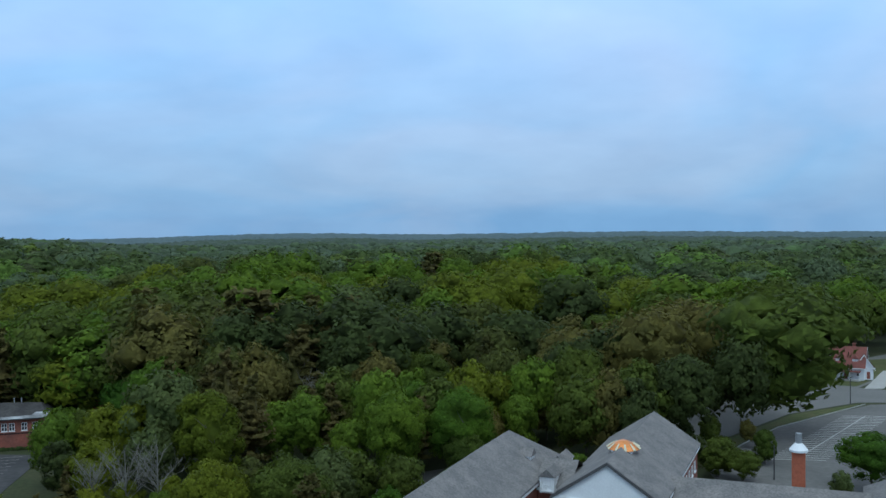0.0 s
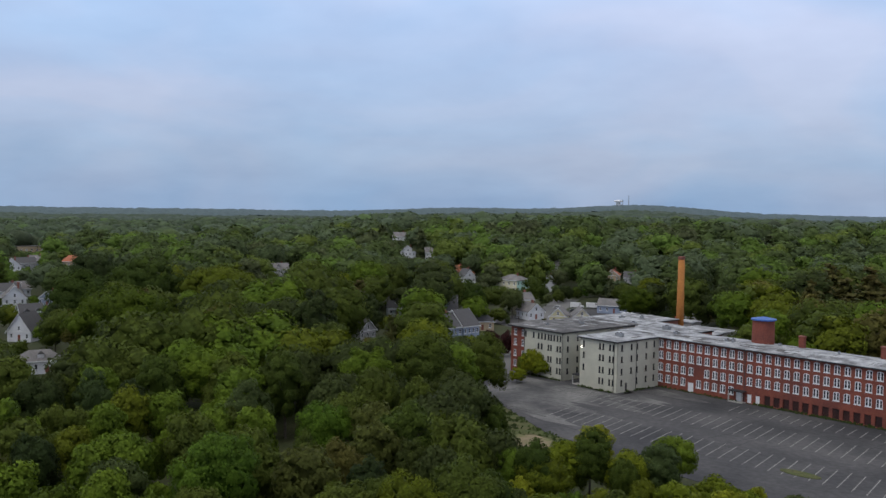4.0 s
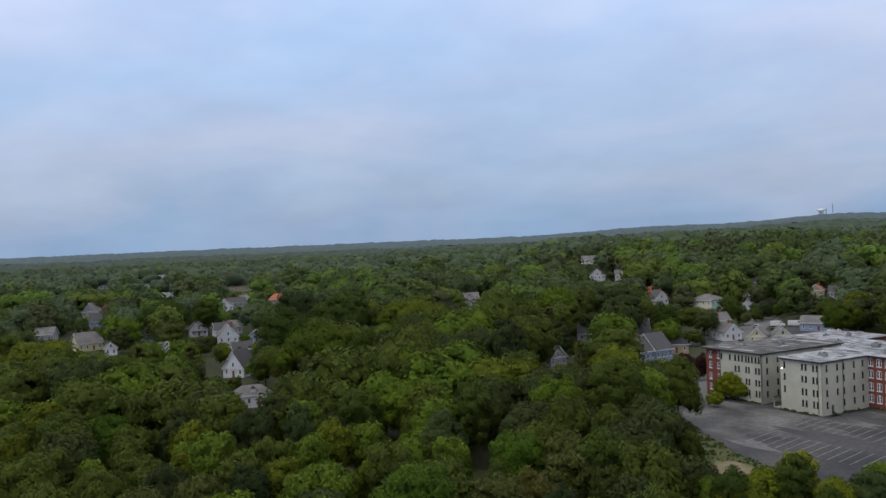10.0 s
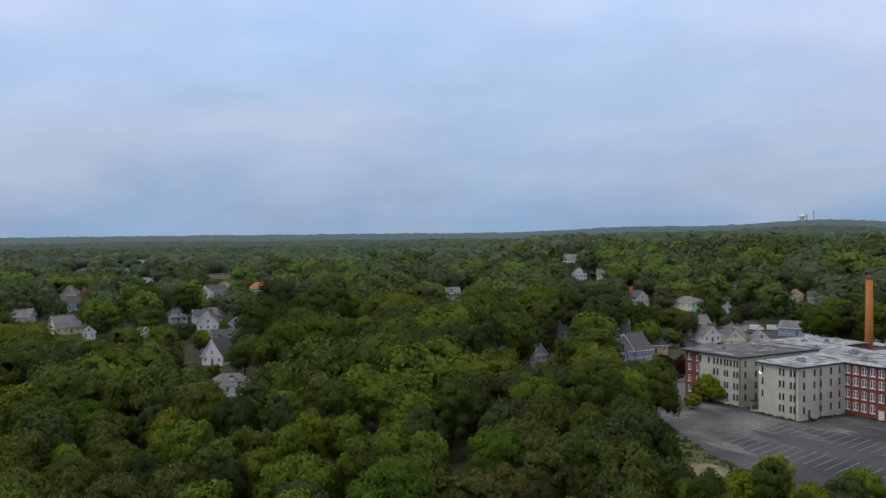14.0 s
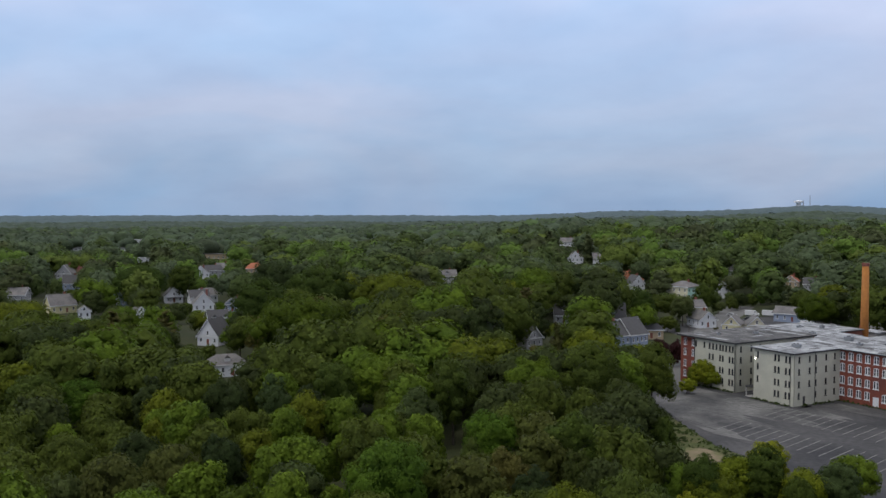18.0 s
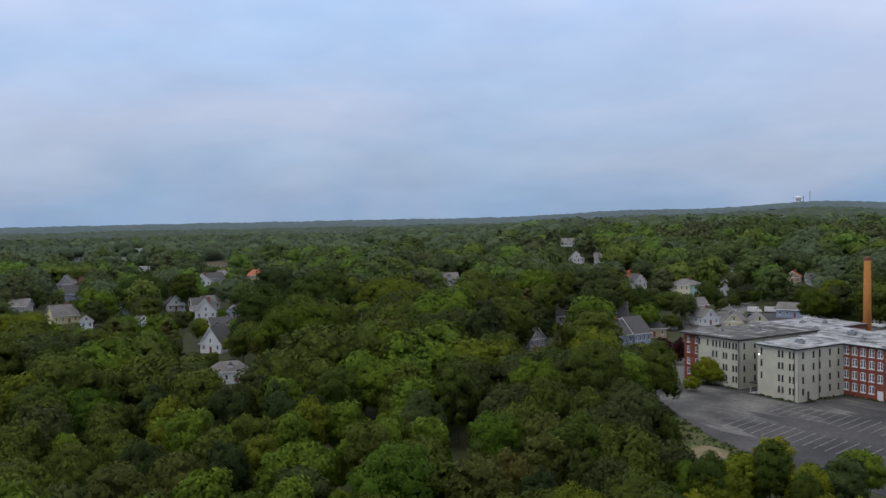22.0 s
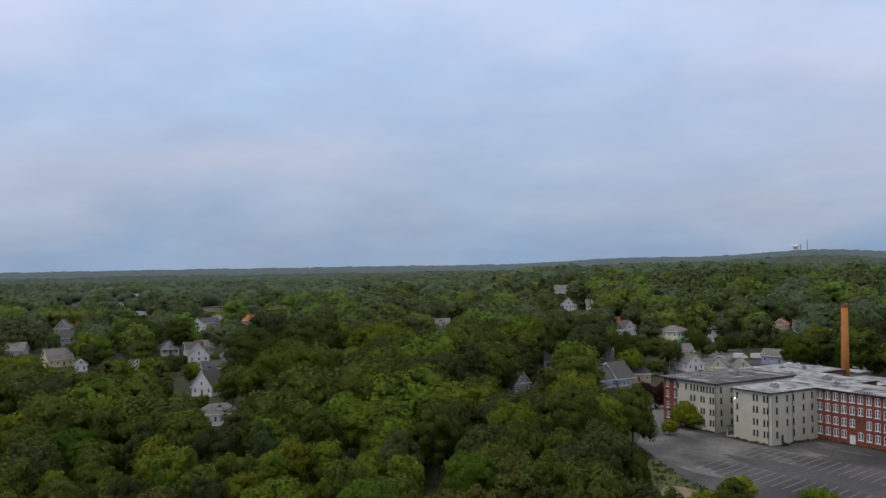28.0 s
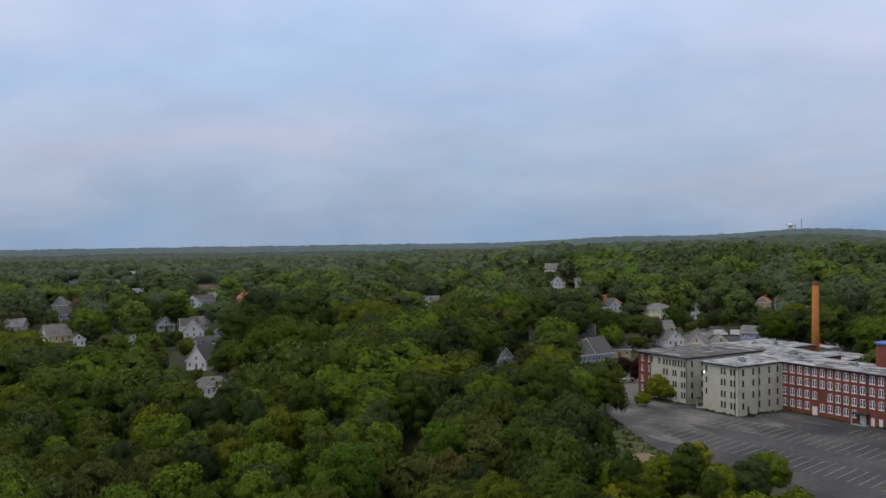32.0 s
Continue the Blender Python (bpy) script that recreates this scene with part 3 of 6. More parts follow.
def np_mesh(name, v, f, mats, index=None, normals=None):
    """A mesh of triangles; normals: the direction that each vertex shades by."""
    me = bpy.data.meshes.new(name)
    me.vertices.add(len(v))
    me.vertices.foreach_set("co", v.astype(np.float32).ravel())
    me.loops.add(f.size)
    me.loops.foreach_set("vertex_index", f.astype(np.int32).ravel())
    me.polygons.add(len(f))
    me.polygons.foreach_set("loop_start", np.arange(0, f.size, 3, dtype=np.int32))
    for m in mats:
        me.materials.append(m)
    if index is not None:
        me.polygons.foreach_set("material_index", index.astype(np.int32))
    me.update()
    me.validate()
    if normals is not None:
        me.polygons.foreach_set("use_smooth", np.ones(len(f), dtype=bool))
        me.attributes.new("custom_normal", "FLOAT_VECTOR", "POINT").data.foreach_set("vector", normals.astype(np.float32).ravel())
        me.update()
    return me


def trunk_mesh(seed, bare=False):
    """A tapered trunk with limbs, for a tree one metre high."""
    r = random.Random(seed)
    s = Shape()
    top = 0.62 if not bare else 0.75
    s.tube((0, 0, -0.02), (r.uniform(-0.02, 0.02), r.uniform(-0.02, 0.02), top), 0.019 if not bare else 0.009, 0.007 if not bare else 0.003, 7)
    for k in range(7 if not bare else 24):
        a, z = r.uniform(0, math.tau), r.uniform(0.28, 0.58)
        reach = r.uniform(0.12, 0.26)
        tip = (math.cos(a) * reach, math.sin(a) * reach, z + r.uniform(0.1, 0.34))
        s.tube((0, 0, z), tip, 0.008 if not bare else 0.0032, 0.0016 if not bare else 0.0008, 5)
        for _ in range(2 if not bare else 7):
            b = r.uniform(0, math.tau)
            m = r.uniform(0.4, 0.9)
            p = tuple(m * t + (1 - m) * o for t, o in zip(tip, (0, 0, z)))
            s.tube(p, (p[0] + math.cos(b) * 0.09, p[1] + math.sin(b) * 0.09, p[2] + r.uniform(0.05, 0.14)), 0.0035 if not bare else 0.0014, 0.001 if not bare else 0.0005, 4)
    return s.mesh("trunk", BARE if bare else BARK)


NAMES = {"green": "mid-green broadleaf tree with a full rounded crown", "bright": "bright fresh-green broadleaf tree with a lobed crown",
         "yellow": "yellow-green oak with a broad bumpy crown", "dark": "dark green broadleaf tree with a dense crown",
         "olive": "olive-green broadleaf tree with a thin crown", "silver": "pale silvery-green tree with loose foliage",
         "rust": "brownish tree with sparse rusty foliage", "pine": "dark ragged pine with tiers of boughs", "maroon": "dark maroon-leaved ornamental tree", "lime": "yellow-green shrub with light new leaves"}
KINDS = list(NAMES)
NEAR, INNER, MID, TOWN, OUT, FAR = {}, {}, {}, {}, {}, {}
HABIT = ((0.31, 0.42, 0.57), (0.265, 0.44, 0.55), (0.35, 0.39, 0.60))  # spread, half height and middle of the crown
for n, kind in enumerate(KINDS):
    FAR[kind] = [dome_crown(60 + 10 * n + k, 22) for k in range(4)]
    if kind == "pine":
        NEAR[kind] = [[pine_crown(40 + k, c, q, OCTA) for k in range(3)] for c, q in ((3300, 0.018), (5600, 0.0135), (7800, 0.0115))]
        INNER[kind] = [pine_crown(46 + k, 2900, 0.0175, OCTA) for k in range(3)]
        MID[kind] = [pine_crown(50 + k, 1000, 0.028, OCTA) for k in range(3)]
        TOWN[kind] = [pine_crown(70 + k, 520, 0.036, OCTA) for k in range(2)]
        OUT[kind] = [pine_crown(90 + k, 200, 0.056, OCTA) for k in range(2)]
    else:
        thin = kind in ("olive", "rust", "silver")
        NEAR[kind] = [[broad_crown(10 * n + k, 62 + 8 * k, c - c // 5 * thin, q, OCTA, *HABIT[k]) for k in range(3)] for c, q in ((3400, 0.0185), (5600, 0.0142), (8200, 0.0115))]
        INNER[kind] = [broad_crown(600 + 10 * n + k, 48 + 6 * k, 2150 - 300 * thin, 0.0215, OCTA, *HABIT[k]) for k in range(3)]
        MID[kind] = [broad_crown(300 + 10 * n + k, 28, 1200, 0.0225, OCTA, *HABIT[k], shag=0.8) for k in range(3)]
        TOWN[kind] = [broad_crown(1200 + 10 * n + k, 22, 430, 0.037, OCTA, *HABIT[k], shag=0.7, heart=ICO1) for k in range(3)]
        OUT[kind] = [broad_crown(900 + 10 * n + k, 15, 170, 0.050, OCTA, *HABIT[k], shag=0.6, heart=ICO1) for k in range(3)]
BROAD = {kind: [broad_crown(1500 + 10 * n + k, 120, 9000, 0.0118, OCTA, 0.50, 0.41, 0.57) for k in range(2)] for n, kind in enumerate(("bright", "yellow", "green", "dark"))}
TRUNKS = [trunk_mesh(k) for k in range(4)]
MAKERS = {}


def plant(kind, x, y, height, wide=1.0, turn=0.0, z=0.0, label="", group="trees of the wood"):
    """One tree as a thing: trunk and crown, sharing their meshes with its like."""
    size = 0 if height < 9.5 else 1 if height < 16 else 2
    forms = NEAR[kind][size]
    if wide > 1.29 and height > 16 and kind in BROAD:
        size, forms, wide = 3, BROAD[kind], wide / 1.5
    variant = int(abs(x * 7 + y * 3)) % len(forms)
    if height < 9.5:  # bushy: leaves down to the ground
        z, height = z - 0.16 * height, height * 1.16
    m = pose(x, y, z, 3 * math.sin(x), 3 * math.cos(y), turn) @ Matrix.Diagonal((height * wide * (1 + 0.12 * math.sin(x * 3 + y)), height * wide * (1 - 0.12 * math.sin(x * 3 + y)), height, 1))
    if (kind, size, variant) in MAKERS:
        ob = copy_thing(MAKERS[kind, size, variant], Matrix.Identity(4))
        ob.matrix_basis = m
    else:
        ob = thing("tree", m, NAMES[kind], "tree", group)
        part("trunk", TRUNKS[variant], ob)
        v, f, n = forms[variant]
        part("crown", np_mesh("crown", v, f, [LEAF[kind]], normals=n), ob)
        MAKERS[kind, size, variant] = ob
    return tagged(ob, label or NAMES[kind], "tree", group)


def inside(x, y, outline):
    hit = False
    for (x0, y0), (x1, y1) in zip(outline, outline[1:] + outline[:1]):
        if (y0 > y) != (y1 > y) and x < (x1 - x0) * (y - y0) / (y1 - y0) + x0:
            hit = not hit
    return hit


BACK_ROAD = [(-150, 372), (-140, 372), (-152, 425), (-164, 480), (-184, 530), (-196, 526), (-176, 476), (-164, 422)]
mill_free = [(24, 88), (52, 138), (96, 148), (106, 138), (132, 100), (90, 40)]
CLEAR = [LOT, BACK_ROAD, [(-172, 385), (-146, 378), (-140, 440), (-158, 450)], mill_xy([(-50, -22), (-14, -24), (78, -4), (102, -12), (102, 14), (84, 16), (76, 20), (10, 24), (-10, 70), (-60, 75)]), STREET,
         mill_xy([(-20, -46), (16, -65), (36, -67), (32, -78), (18, -84), (6, -80), (-10, -62)]),
         [(-235, 330), (-150, 290), (-100, 316), (-120, 348), (-165, 372), (-172, 420), (-205, 425)],
         mill_xy([(84, -66), (106, -66), (109, -30), (106, -4), (84, -4)]),
         mill_free, [(108, 134), (114, 150), (160, 172), (205, 180), (240, 150), (150, 80)],
         [(24, 171), (48, 166), (84, 150), (60, 146), (20, 160)],
         [(108, 175), (128, 190), (158, 206), (190, 225), (240, 258), (268, 244), (250, 200), (190, 176), (120, 168)]]
# open ground round the houses: x, y, radius
YARDS = [(-251, 152, 9), (-440, 240, 16), (-425, 232, 14), (-310, 180, 12), (-295, 170, 9), (-395, 230, 12), (-194, 284, 14), (-185, 268, 9), (-255, 425, 14), (-240, 405, 12), (-300, 455, 12),
         (-210, 372, 12), (-222, 256, 11), (-390, 391, 13), (-265, 337, 11), (-305, 398, 10), (-530, 350, 12), (-590, 248, 13), (-480, 207, 12), (-455, 188, 10), (-376, 167, 9), (-434, 210, 10), (-366, 188, 9)]


def open_land(x, y):
    if any(inside(x, y, o) for o in CLEAR):
        return True
    return any((x - a) ** 2 + (y - b) ** 2 < c * c for a, b, c in YARDS)


def patch(x, y, size, seed):
    return noise.noise(Vector((x / size, y / size, seed * 7.3)))


def choose(x, y, r):
    """The kind of tree: drifts of one kind, with strays."""
    p, q = patch(x, y, 45, 1) + r.normal(0, 0.17), patch(x, y, 60, 2) + r.normal(0, 0.15)
    az = math.degrees(math.atan2(-x, y))
    if az > 33 and math.hypot(x, y) < 300:
        p -= 0.06 if az < 56 else 0.18
    if 2 < az < 31 and math.hypot(x, y) < 205 and r.random() < 0.7:
        return ("lime", "bright", "silver", "yellow", "lime")[int(r.integers(5))]
    if az < -27 and 200 < math.hypot(x, y) < 300 and r.random() < 0.75:
        return ("dark", "pine", "dark", "green", "rust")[int(r.integers(5))]
    if -8 < az <= 2 and math.hypot(x, y) < 200 and r.random() < 0.7:
        return ("yellow", "bright", "lime")[int(r.integers(3))]
    if -34 < az < -3 and 176 < math.hypot(x, y) < 255 and r.random() < 0.42:
        return ("pine", "olive", "pine", "rust")[int(r.integers(4))]
    if az < 14 and math.hypot(x, y) < 330 and -16 < az and r.random() < 0.25:
        return ("pine", "silver", "pine", "olive", "pine")[int(r.integers(5))]
    if az < 10 and 285 < math.hypot(x, y) < 420 and r.random() < 0.5:
        return "yellow" if p > -0.05 else "bright"
    if q > 0.42:
        return "silver" if p > 0.1 else "olive"
    if q < -0.46:
        return "pine" if p < 0 else "rust" if r.random() < 0.2 else "green"
    return "yellow" if p > 0.34 else "bright" if p > 0.10 else "green" if p > -0.28 else "dark"


def scatter(r0, r1, step, azimuths, r):
    """A jittered grid of places in a ring sector, clear of open land."""
    out = []
    n = int(r1 // step) + 1
    for i in range(-n, n + 1):
        for j in range(-n, n + 1):
            x, y = (i + r.uniform(-0.38, 0.38) + 0.5 * (j % 2)) * step, (j + r.uniform(-0.38, 0.38)) * step
            d = math.hypot(x, y)
            if r0 <= d < r1 and azimuths[0] < math.degrees(math.atan2(-x, y)) < azimuths[1] and not open_land(x, y):
                out.append((x, y))
    return out


# trees that stand out, one by one: kind, x, y, height, breadth
HOVER_A = [
    ("yellow", -236.9, 173.3, 24, 1.7), ("yellow", -294.6, 261.7, 24, 1.7), ("green", -328.2, 249.4, 24, 1.66),
    ("rust", -212.6, 187.5, 21.5, 1.17), ("dark", -190.1, 204.2, 24, 1.17), ("olive", -250.5, 246.2, 20.5, 1.17),
    ("green", -334.9, 207.4, 19, 1.17), ("green", -421.6, 213.8, 24, 1.27), ("dark", -338.9, 154.8, 17.5, 1.2),
    ("green", -166.3, 130.6, 18.5, 1.19), ("bright", -165.5, 141.4, 17.5, 1.2), ("green", -143.2, 144.7, 20.5, 1.2),
    ("bright", -137.4, 162.1, 19, 1.17), ("green", -133.1, 179.5, 19.5, 1.2), ("green", -130.8, 202.2, 17, 0.97),
    ("olive", -117.8, 171, 15, 1.06), ("bright", -115.8, 127, 14.5, 1.19), ("silver", -133.8, 125.7, 16.5, 1.16),
    ("green", -131.9, 117.3, 14, 1.11), ("dark", -159.8, 119.3, 14, 1.03), ("silver", -164.3, 114, 16, 1),
    ("dark", -174.6, 108.3, 15.5, 1.17),
]
HOVER_B = [
    ("green", -247.5, 126.6, 15, 1.12), ("green", -224.9, 127.7, 14, 1.11), ("green", -234.3, 107.4, 14, 1.18),
    ("green", -201.6, 78.8, 17.5, 1.19), ("dark", -242.9, 101, 19.5, 1.19), ("dark", -184.9, 94.9, 15.5, 1.18),
    ("bright", -203.4, 87.9, 13.5, 1.19), ("dark", -145.7, 74.2, 14, 0.98), ("dark", -137.7, 84.1, 14, 1.06),
    ("green", -160.8, 67.3, 13, 1.18), ("olive", -156.7, 56.2, 13, 0.82), ("silver", -119.6, 85.8, 13, 1.18),
    ("bright", -104.6, 92.3, 17.5, 1.15), ("green", -104.7, 109.3, 14, 0.69), ("rust", -98.2, 112.8, 14, 1.07),
    ("olive", -91.1, 121.1, 13, 0.94), ("dark", -89.7, 106.8, 13.5, 1.16), ("green", -100.5, 130.5, 15.5, 1.19),
    ("dark", -93.8, 137.7, 15, 0.98), ("green", -98.1, 155.3, 13, 0.91), ("green", -76.3, 132, 13, 0.9),
    ("green", -73.3, 147, 12, 1.15),
]
HOVER_C = [
    ("yellow", -77.3, 144.5, 9, 1.02), ("silver", -61.5, 149.5, 11.5, 1.19), ("olive", -65.2, 147.5, 9, 0.86),
    ("green", -65, 142.9, 10, 0.76),
]
TOWN_A = [
    ("dark", -201.9, 275.3, 15, 1.1), ("green", -228.3, 344.5, 17, 1.17), ("green", -192, 297, 15.5, 1.19),
    ("silver", -214.4, 355.5, 16, 0.96), ("green", -222.4, 389.6, 15.5, 1.16), ("silver", -171.6, 321.6, 11, 1.17),
    ("dark", -177, 347.5, 24, 1.31), ("yellow", -173.9, 409.2, 19, 1.25), ("yellow", -178.1, 472.1, 20, 1.25), ("pine", -172.5, 217.8, 17, 0.79),
    ("dark", -219.6, 262.8, 16.5, 1.17), ("green", -254.4, 283.5, 21, 1.17), ("dark", -240.9, 325.6, 22.5, 1.16),
    ("rust", -211.2, 206.1, 11, 1.19), ("green", -292.8, 194.2, 24, 1.18), ("dark", -270.1, 225.8, 14.5, 1.17),
    ("green", -399.8, 227.9, 16, 1.16), ("olive", -291, 374.7, 23, 1.16), ("dark", -269.8, 143.7, 14.5, 1.19),
    ("dark", -301.3, 140.3, 14, 1.14), ("green", -313, 123, 18.5, 1.17), ("dark", -404.4, 152.3, 21, 1.16),
    ("green", -447.2, 193.5, 20, 1.17),
]
TOWN_B = [
    ("green", -444.8, 250.5, 21, 1.17), ("dark", -366.7, 252.7, 24, 1.34), ("green", -282.2, 224.8, 17, 1.19),
    ("dark", -271.7, 173.4, 17, 0.91), ("green", -190.6, 420, 19, 1.17), ("yellow", -162.8, 368.9, 16.5, 1.18),
    ("dark", -145.7, 386.9, 23, 1.16), ("green", -185.6, 294.3, 14.5, 1.16), ("yellow", -288.1, 298.8, 17, 1.18),
    ("olive", -306, 285.1, 17, 1.19), ("dark", -225, 256.6, 15, 1.1), ("maroon", -163.2, 265.3, 9, 0.83),
    ("maroon", -161.4, 269.2, 8, 0.95), ("maroon", -175.6, 276.7, 7, 1.05), ("pine", -142.1, 185.3, 15, 0.75),
    ("dark", -181.8, 222.7, 14, 0.66),
]
PINES_A = [
    ("yellow", 21.3, 165.9, 21.5, 1.15), ("pine", 46, 209.6, 23.5, 1.17), ("rust", 42.4, 251.7, 22.5, 1.18),
    ("bright", 53.1, 162.4, 17.5, 1.18), ("bright", 64.2, 160.3, 18, 1.16), ("bright", 64.3, 181.9, 16, 1.16),
    ("bright", 97.5, 170.9, 14, 1.19), ("green", 75.1, 204.3, 19.5, 1.17), ("pine", 91.8, 206.1, 21, 0.95),
    ("rust", 103.6, 200, 19, 1.05), ("pine", 129.6, 220.9, 21, 1.18), ("rust", 124.5, 262.8, 18, 1.17),
    ("silver", 74.9, 267.6, 17.5, 1.15), ("silver", -1.3, 272, 18, 1.15), ("bright", 16.3, 213.3, 20.5, 1.17),
    ("bright", 9, 222, 14, 0.89), ("green", -10.6, 262.7, 15, 1.12), ("yellow", 121.5, 301.8, 24, 1.63),
    ("yellow", 153.5, 323.3, 24, 1.7), ("yellow", 183.2, 330, 24, 1.7), ("green", 85.9, 275.3, 23.5, 1.18),
    ("yellow", 82, 384, 24, 1.7),
]
PINES_B = [
    ("yellow", 48.6, 380, 24, 1.67), ("green", 154.5, 251.4, 18.5, 1.15), ("yellow", -23.7, 297.2, 18, 1.2),
    ("dark", -37.8, 276.1, 17.5, 1.15), ("silver", 73.3, 280.3, 20, 1.16), ("olive", 25.5, 145.9, 12, 1.19),
    ("dark", 95.1, 183.9, 12, 0.97), ("green", 63.8, 155.9, 10.5, 1.16),
    ("rust", 67.9, 232.9, 16, 0.73),
]
LOTSIDE_A = [
    ("lime", -78.4, 159.7, 10, 1.28), ("bright", -63.7, 160.5, 10, 1.45), ("lime", -76.9, 144.9, 11, 1.43),
    ("yellow", -74, 132.7, 11, 1.21), ("lime", -66.4, 146.9, 10, 1.28), ("silver", -39.9, 149.4, 7, 1.7),
    ("bright", -27, 154.5, 7.5, 1.7), ("lime", -32.3, 148.6, 7, 1.39), ("yellow", -49.4, 144, 9, 1.35),
    ("lime", -15.2, 159.2, 8, 1.28), ("yellow", -20, 151.7, 6.5, 1.5),
    ("lime", -45.4, 145.9, 7, 1.39), ("bright", -80, 132.4, 11, 1.01), ("lime", -54.2, 137.5, 9, 1.18),
]
SPOTS = HOVER_A + HOVER_B + HOVER_C + TOWN_A + TOWN_B + PINES_A + PINES_B + LOTSIDE_A


def sightline_cap(x, y, h):
    """Trees before the houses are capped to keep the camera's view of them open."""
    d, az = math.hypot(x, y), math.degrees(math.atan2(-x, y))
    for a, b, w, low in [(q[0], q[1], q[3], 0.4 + 1.9 * q[5] if q[5] > 1 else 0.8) for q in HOUSES] + [(q[0], q[1], q[3], 0.45 * q[5]) for q in FLATS[:7]]:
        e = math.hypot(a, b)
        if e - 0.5 * e < d < e and abs(math.degrees(math.atan2(-a, b)) - az) < math.degrees(0.37 * w / e + 0.20 * h / d):
            top, ground = 51.0 - (51.0 - low - hill(a, b)) * d / e, hill(x, y)
            h = min(h, top - ground)
    return h


def fitted_height(x, y, h):
    """Tree height, fitted to the camera's view: low before the car park and the houses."""
    d, az = math.hypot(x, y), math.degrees(math.atan2(-x, y))
    if 2.0 < az < 32.3 and d < 200:
        h = min(h, 47.5 - 0.265 * d - (h - 12) * 0.3)
    if -3.5 < az <= 2.0 and d < 235:
        h = min(h, 44.8 - 0.19 * d)
    if -6.5 < az < 1.0 and d < 160:
        h = min(h, 7.5)
    if az < -14 and d < 150:
        h = min(h, 11.0)
    if az > 50:
        h *= 0.86
    if az < 2.0 and 176 < d < 330:
        h += 5.0
    if az < -22 and d < 212 and any(open_land(x + 8 * a, y + 8 * b) for a, b in ((1, 0), (-1, 0), (0, 1), (0, -1), (0.7, -0.7), (0.7, 0.7))):
        h = min(h, 6.5)
    return sightline_cap(x, y, h)


# Leaf kinds swapped in the farther woods, imitating haze by their colour.
HAZE_KINDS = {"yellow": "silver", "bright": "green", "rust": "olive", "green": "silver", "dark": "green", "pine": "dark", "maroon": "dark"}


def joined_trees(name, places, forms, sizes, label, r, haze_share=0.0, leaves=LEAF, breadth=(0.92, 1.2)):
    """Many trees as one mesh of kind stuff."""
    vs, ns, fs, idx, at = [], [], [], [], 0
    for x, y in places:
        kind = choose(x, y, r)
        if r.random() < haze_share:
            kind = HAZE_KINDS.get(kind, kind)
        v, f, n = forms[kind][int(r.integers(len(forms[kind])))]
        h = fitted_height(x, y, sizes[0] + (sizes[1] - sizes[0]) * (0.5 + 0.55 * patch(x, y, 70, 4) + r.uniform(-0.4, 0.4)))
        if h < 4:
            continue
        a, w = r.uniform(0, math.tau), h * r.uniform(*breadth)
        c, s = math.cos(a) * w, math.sin(a) * w
        q = np.empty_like(v)
        q[:, 0], q[:, 1], q[:, 2] = v[:, 0] * c - v[:, 1] * s + x, v[:, 0] * s + v[:, 1] * c + y, v[:, 2] * h + hill(x, y)
        vs.append(q)
        m = n / [w, w, h]
        ns.append(unit(np.stack([m[:, 0] * math.cos(a) - m[:, 1] * math.sin(a), m[:, 0] * math.sin(a) + m[:, 1] * math.cos(a), m[:, 2]], 1)))
        fs.append(f + at)
        idx.append(np.full(len(f), KINDS.index(kind)))
        at += len(v)
    ob = new(name, np_mesh(name, np.concatenate(vs), np.concatenate(fs), [leaves[k] for k in KINDS], np.concatenate(idx), np.concatenate(ns)))
    return tagged(ob, label, "woods", kind="stuff")


# ---- mill ----
def facade(owner, x0, y0, width, height, turn, columns, rows, size, mat, frame_mesh, pane, skip=(), name="wall", thick=0.5, extra=()):
    """A wall of a building from the point (x0, y0) of its plan, with windows at columns x and rows z."""
    w, h = size
    holes = [(c - w / 2, c + w / 2, z - h / 2, z + h / 2) for i, c in enumerate(columns) for j, z in enumerate(rows) if (i, j) not in skip]
    m = pose(x0, y0, 0, 0, 0, turn)
    wall = part(name, wall_plate(width, height, thick, holes + list(extra), name, mat), owner, m=m)
    for a, b, z0, _ in holes:
        f = part("window", frame_mesh, owner, m=m @ pose((a + b) / 2, 0, z0))
        part("pane", pane, f)
    return wall


